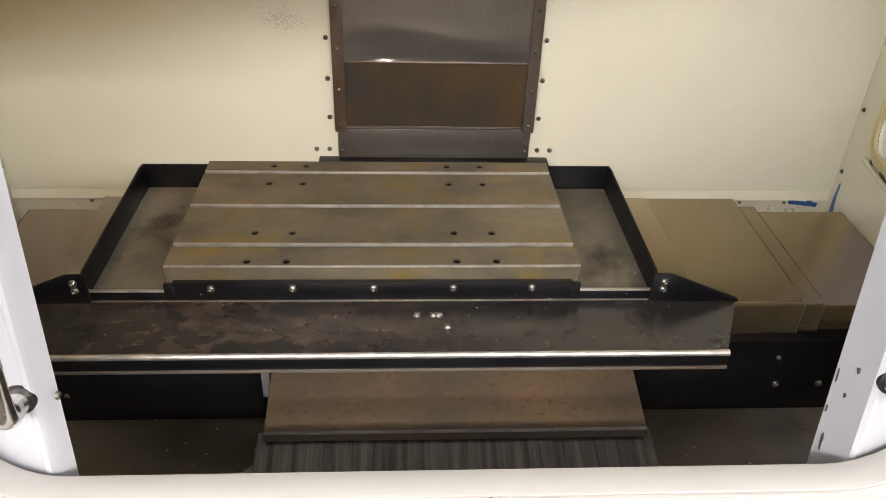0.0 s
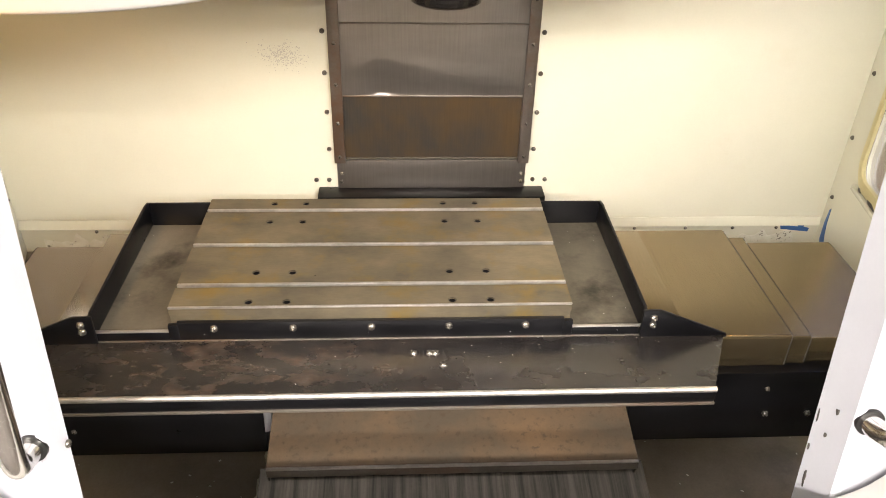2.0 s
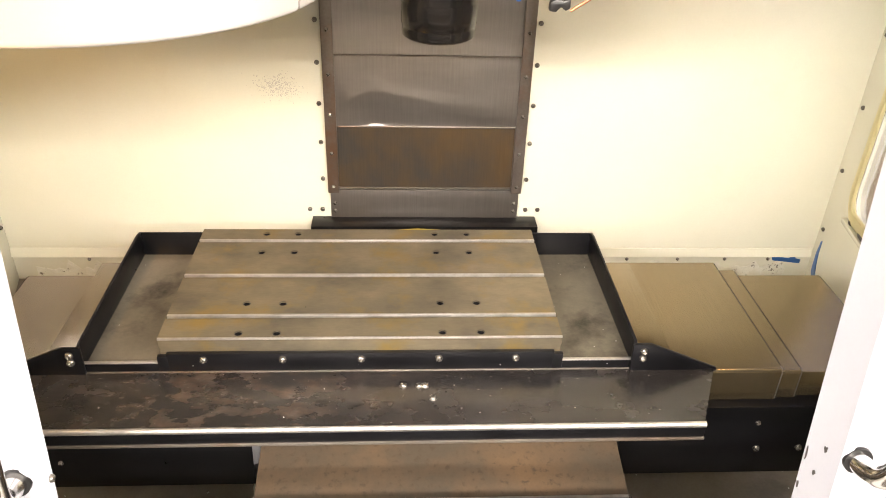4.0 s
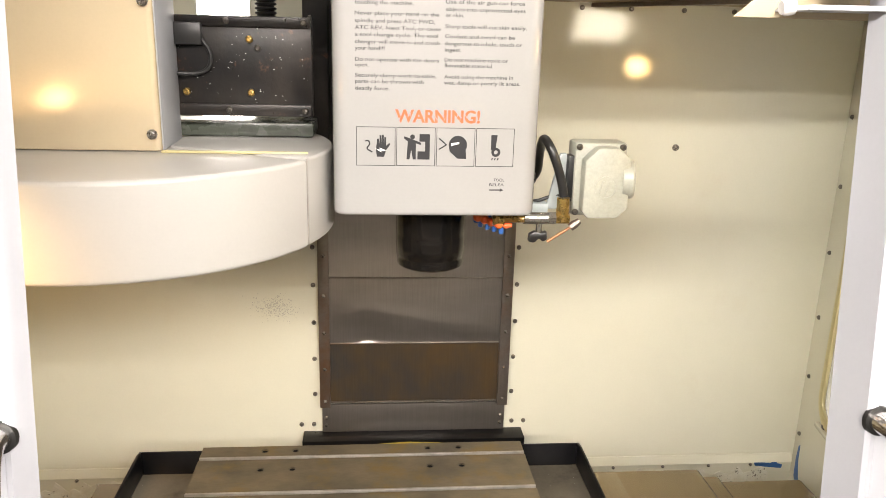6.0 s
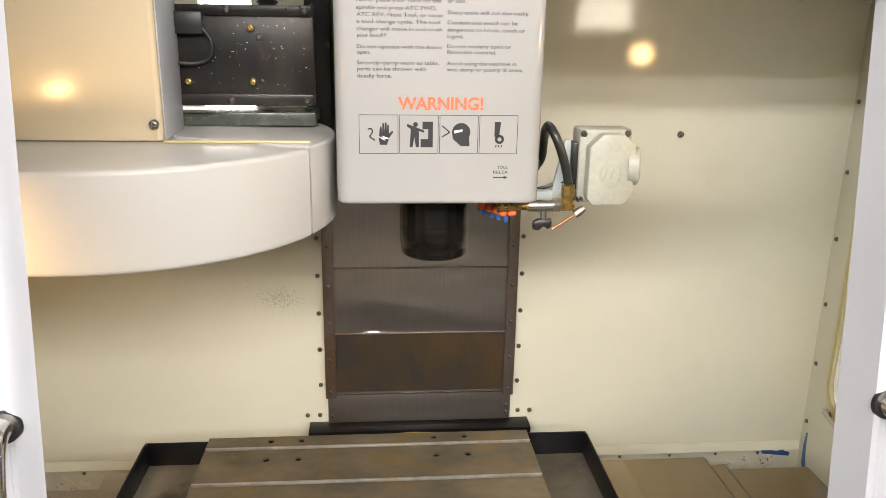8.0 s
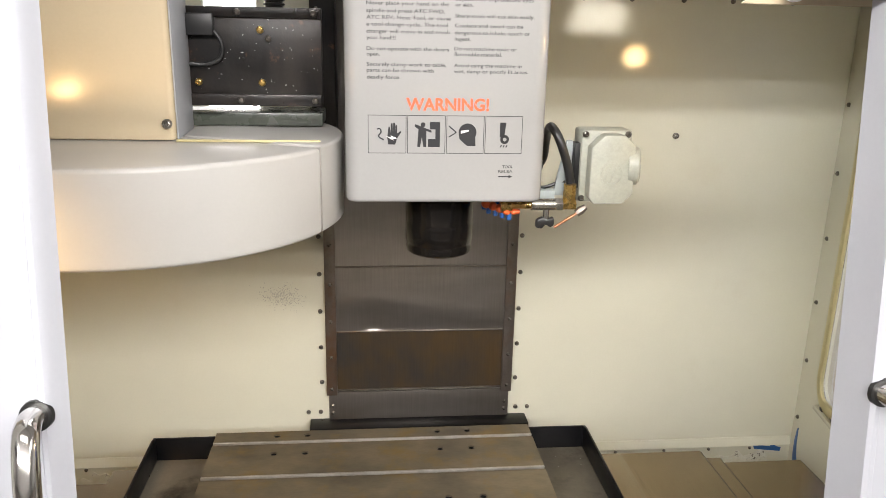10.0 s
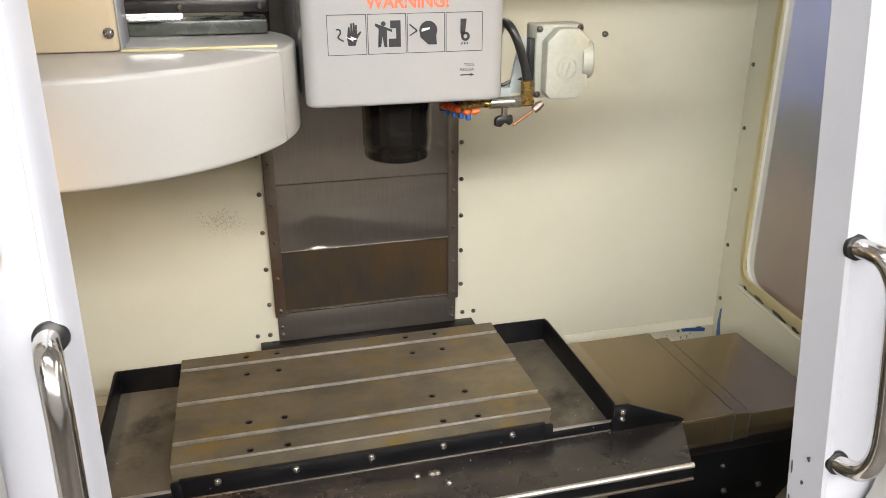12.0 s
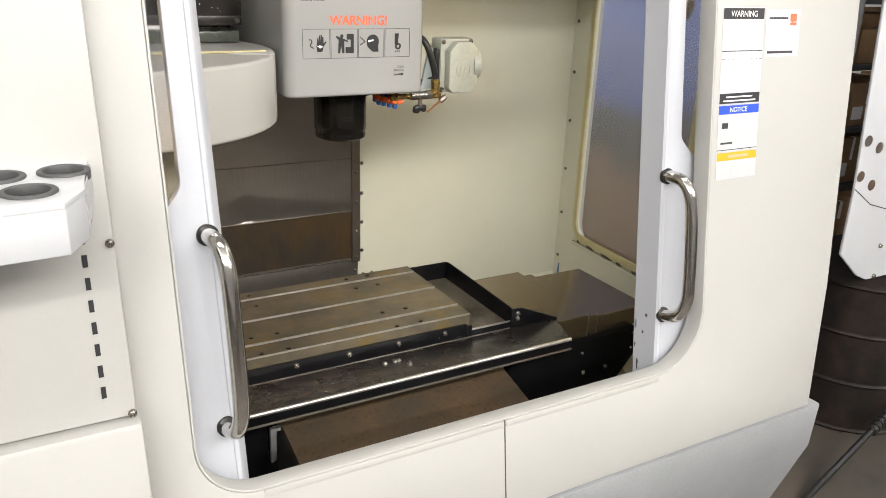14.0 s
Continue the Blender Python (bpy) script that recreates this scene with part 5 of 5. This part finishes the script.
part("chipped_paint", prism([(-0.20, -0.36), (-0.268, -0.36), (-0.272, -0.20), (-0.262, -0.12), (-0.270, -0.09), (-0.250, -0.06), (-0.256, -0.03), (-0.236, -0.01), (-0.240, 0.03), (-0.222, 0.05), (-0.234, 0.09), (-0.228, 0.17), (-0.20, 0.22)], 0.4502, 0.4512, "z"), M["chip"], pan, "flaking cream paint beside the way cover")
rnd = random.Random(21)


def flakes(n, spot, size):
    """Curled bright chips of cut metal, lying where spot() says, with the normal up."""
    b = bmesh.new()
    for _ in range(n):
        p, r, a = Vector(spot()), rnd.uniform(*size), rnd.uniform(0, 6.28)
        u, v = Vector((math.cos(a), math.sin(a), 0)) * r, Vector((-math.sin(a), math.cos(a), 0)) * r * rnd.uniform(0.3, 0.8)
        vs = [b.verts.new(p + q) for q in (-u - v * 0.6, u * 0.7 - v, u + v * 0.5, -u * 0.6 + v, Vector((0, 0, r * 0.8)))]
        for i in range(4):
            b.faces.new((vs[i], vs[(i + 1) % 4], vs[4]))
        b.faces.new(vs[3::-1])
    return b


def pan_spot():
    s = rnd.choice((-1, 1))
    return (COLX + s * rnd.uniform(0.36, 0.95), rnd.uniform(-0.3, 0.5), 0.4503)


# These flakes are both stuck chips and the wet highlights on the oil.
solid("metal_chips", flakes(90, lambda: (rnd.uniform(-0.39, -0.105), 0.4172, rnd.uniform(1.575, 1.75)), (0.0006, 0.0018)), M["label"], "bright chips and painted wet glints on the oily slide plate", "metal chips", kind="stuff")
solid("metal_chips", flakes(150, pan_spot, (0.0012, 0.0035)), M["label"], "scattered bright metal chips on the oily pan", "metal chips", kind="stuff")
solid("metal_chips", flakes(14, lambda: (rnd.uniform(-0.45, 0.45), rnd.uniform(-0.15, -0.02), 0.8668), (0.0006, 0.0014)), M["label"], "few small metal chips on the apron", "metal chips", kind="stuff")
solid("metal_chips", flakes(12, lambda: (rnd.choice((-1, 1)) * rnd.uniform(0.34, 0.45), rnd.uniform(0.01, 0.33), 0.8472), (0.0006, 0.0012)), M["label"], "few metal chips on the tray floor", "metal chips", kind="stuff")

# ---- things beyond the machine ----
rack = thing("storage_rack", (3.6, 1.1, 0), "dark steel rack full of cardboard boxes", "rack")
for x in (2.75, 4.6):
    for y in (0.8, 1.4):
        part("post", box((x - 0.025, y - 0.025, 0), (x + 0.025, y + 0.025, 3.0)), M["rack"], rack)
rnd = random.Random(11)
for k in range(9):
    z = 0.15 + 0.30 * k
    part("shelf_board", box((2.72, 0.78, z - 0.025), (4.63, 1.42, z), 0.002), M["rack"], rack)
    x = 2.79
    while x < 4.4:
        w, h = rnd.uniform(0.14, 0.28), rnd.uniform(0.15, 0.25)
        y = 0.80 + rnd.uniform(0, 0.05)
        bx = thing("cardboard_box", (x + w / 2, y + 0.2, z), "brown cardboard box on the rack", "box", "boxes on the rack")
        part("carton", box((x, y, z + 0.0005), (x + w, y + 0.45, z + h), 0.004), M["card"], bx)
        part("tape", box((x + 0.45 * w, y - 0.0008, z + 0.5 * h), (x + 0.55 * w, y + 0.02, z + h + 0.0006)), M["label"], bx)
        if rnd.random() < 0.4:
            part("printed_label", box((x + 0.08 * w, y - 0.001, z + 0.15 * h), (x + 0.4 * w, y + 0.01, z + 0.45 * h)), M["label_blue"] if rnd.random() < 0.4 else M["label"], bx)
        x += w + rnd.uniform(0.01, 0.05)

# Invented backing: carries the colours that show in the right window pane.
scr = thing("window_backing", (1.7, 0.9, 0), "made-up backing painted blue, grey and brown like the view in the window", "screen")
part("backing_sheet", box((1.695, 0.05, 0.12), (1.705, 2.2, 2.35)), M["screen"], scr)
for y in (0.03, 2.2):
    part("post", box((1.68, y, 0), (1.72, y + 0.03, 2.4), 0.003), M["rack"], scr)
    part("foot", box((1.50, y - 0.005, 0), (1.90, y + 0.035, 0.03), 0.003), M["rack"], scr)

cab = thing("machine_cabinet", (2.9, 0.2, 0), "pale grey cabinet of another machine with round knockouts", "cabinet")
part("front_cover", prism([(1.834, 0.828), (1.953, 0.732), (2.02, 0.704), (3.3, 0.69), (3.3, 2.0), (1.732, 2.0), (1.829, 1.066)], 0.0, 0.010, "y", 0.003), M["cabinet"], cab)
part("body", box((2.66, 0.0105, 0.70), (3.28, 0.5, 1.98), 0.008), M["cabinet"], cab)
part("seam", prism([(1.831, 1.063), (1.937, 0.998), (2.038, 0.970), (3.29, 0.968), (3.29, 0.972), (2.038, 0.974), (1.937, 1.002), (1.831, 1.067)], -0.0012, 0.0004), M["scuff"], cab)
for x, z in ((1.844, 1.229), (1.913, 1.201), (1.845, 1.108), (1.917, 1.071)):
    part("knockout", lathe([(0.001, 0), (0.019, 0), (0.019, 0.002), (0.001, 0.0022)], 18, Matrix.Translation((x, -0.0002, z)) @ turned_to((0, -1, 0))), M["rail"], cab)
for x, z in ((2.055, 0.945), (2.055, 0.831), (2.058, 0.714)):
    screw(cab, (x, -0.0004, z), (0, -1, 0), "big")
part("foot", box((2.85, 0.0505, 0), (3.25, 0.45, 0.67), 0.01), M["cabinet"], cab)
drum = thing("oil_drum", (2.38, 0.22, 0), "dented black steel oil drum on the floor", "drum")
at = Matrix.Translation((2.38, 0.22, 0))
part("shell", lathe([(0.285, 0.0), (0.29, 0.02), (0.29, 0.62), (0.28, 0.622), (0.278, 0.615)], 40, at), M["barrel"], drum)
for z in (0.010, 0.215, 0.425, 0.622):
    part("hoop", lathe([(0.2895, z - 0.010), (0.296, z - 0.006), (0.299, z), (0.296, z + 0.006), (0.2895, z + 0.010)], 40, at), M["barrel"], drum, "rolled hoop")
cable = thing("power_cable", (1.65, -0.19, 0), "thick black power cable trailing over the floor", "cable")
part("lead", tube([(1.05, -0.42, 0.014), (1.35, -0.27, 0.014), (1.647, -0.192, 0.014), (1.92, -0.15, 0.082), (2.19, -0.108, 0.15), (2.34, -0.10, 0.24), (2.42, -0.12, 0.66)], 0.012, 12, smooth_steps=2), M["rubber"], cable)
b = tube([(2.07, -0.127, 0.119), (2.19, -0.108, 0.15)], 0.0165, 12)
for k in range(5):
    p = Vector((2.08, -0.1255, 0.1215)).lerp(Vector((2.18, -0.1095, 0.1475)), k / 4)
    b = lathe([(0.017, -0.006), (0.0205, -0.005), (0.0205, 0.005), (0.017, 0.006)], 12, Matrix.Translation(p) @ turned_to((0.12, 0.019, 0.031)), b)
part("strain_relief", b, M["rubber"], cable, "ribbed black sleeve")
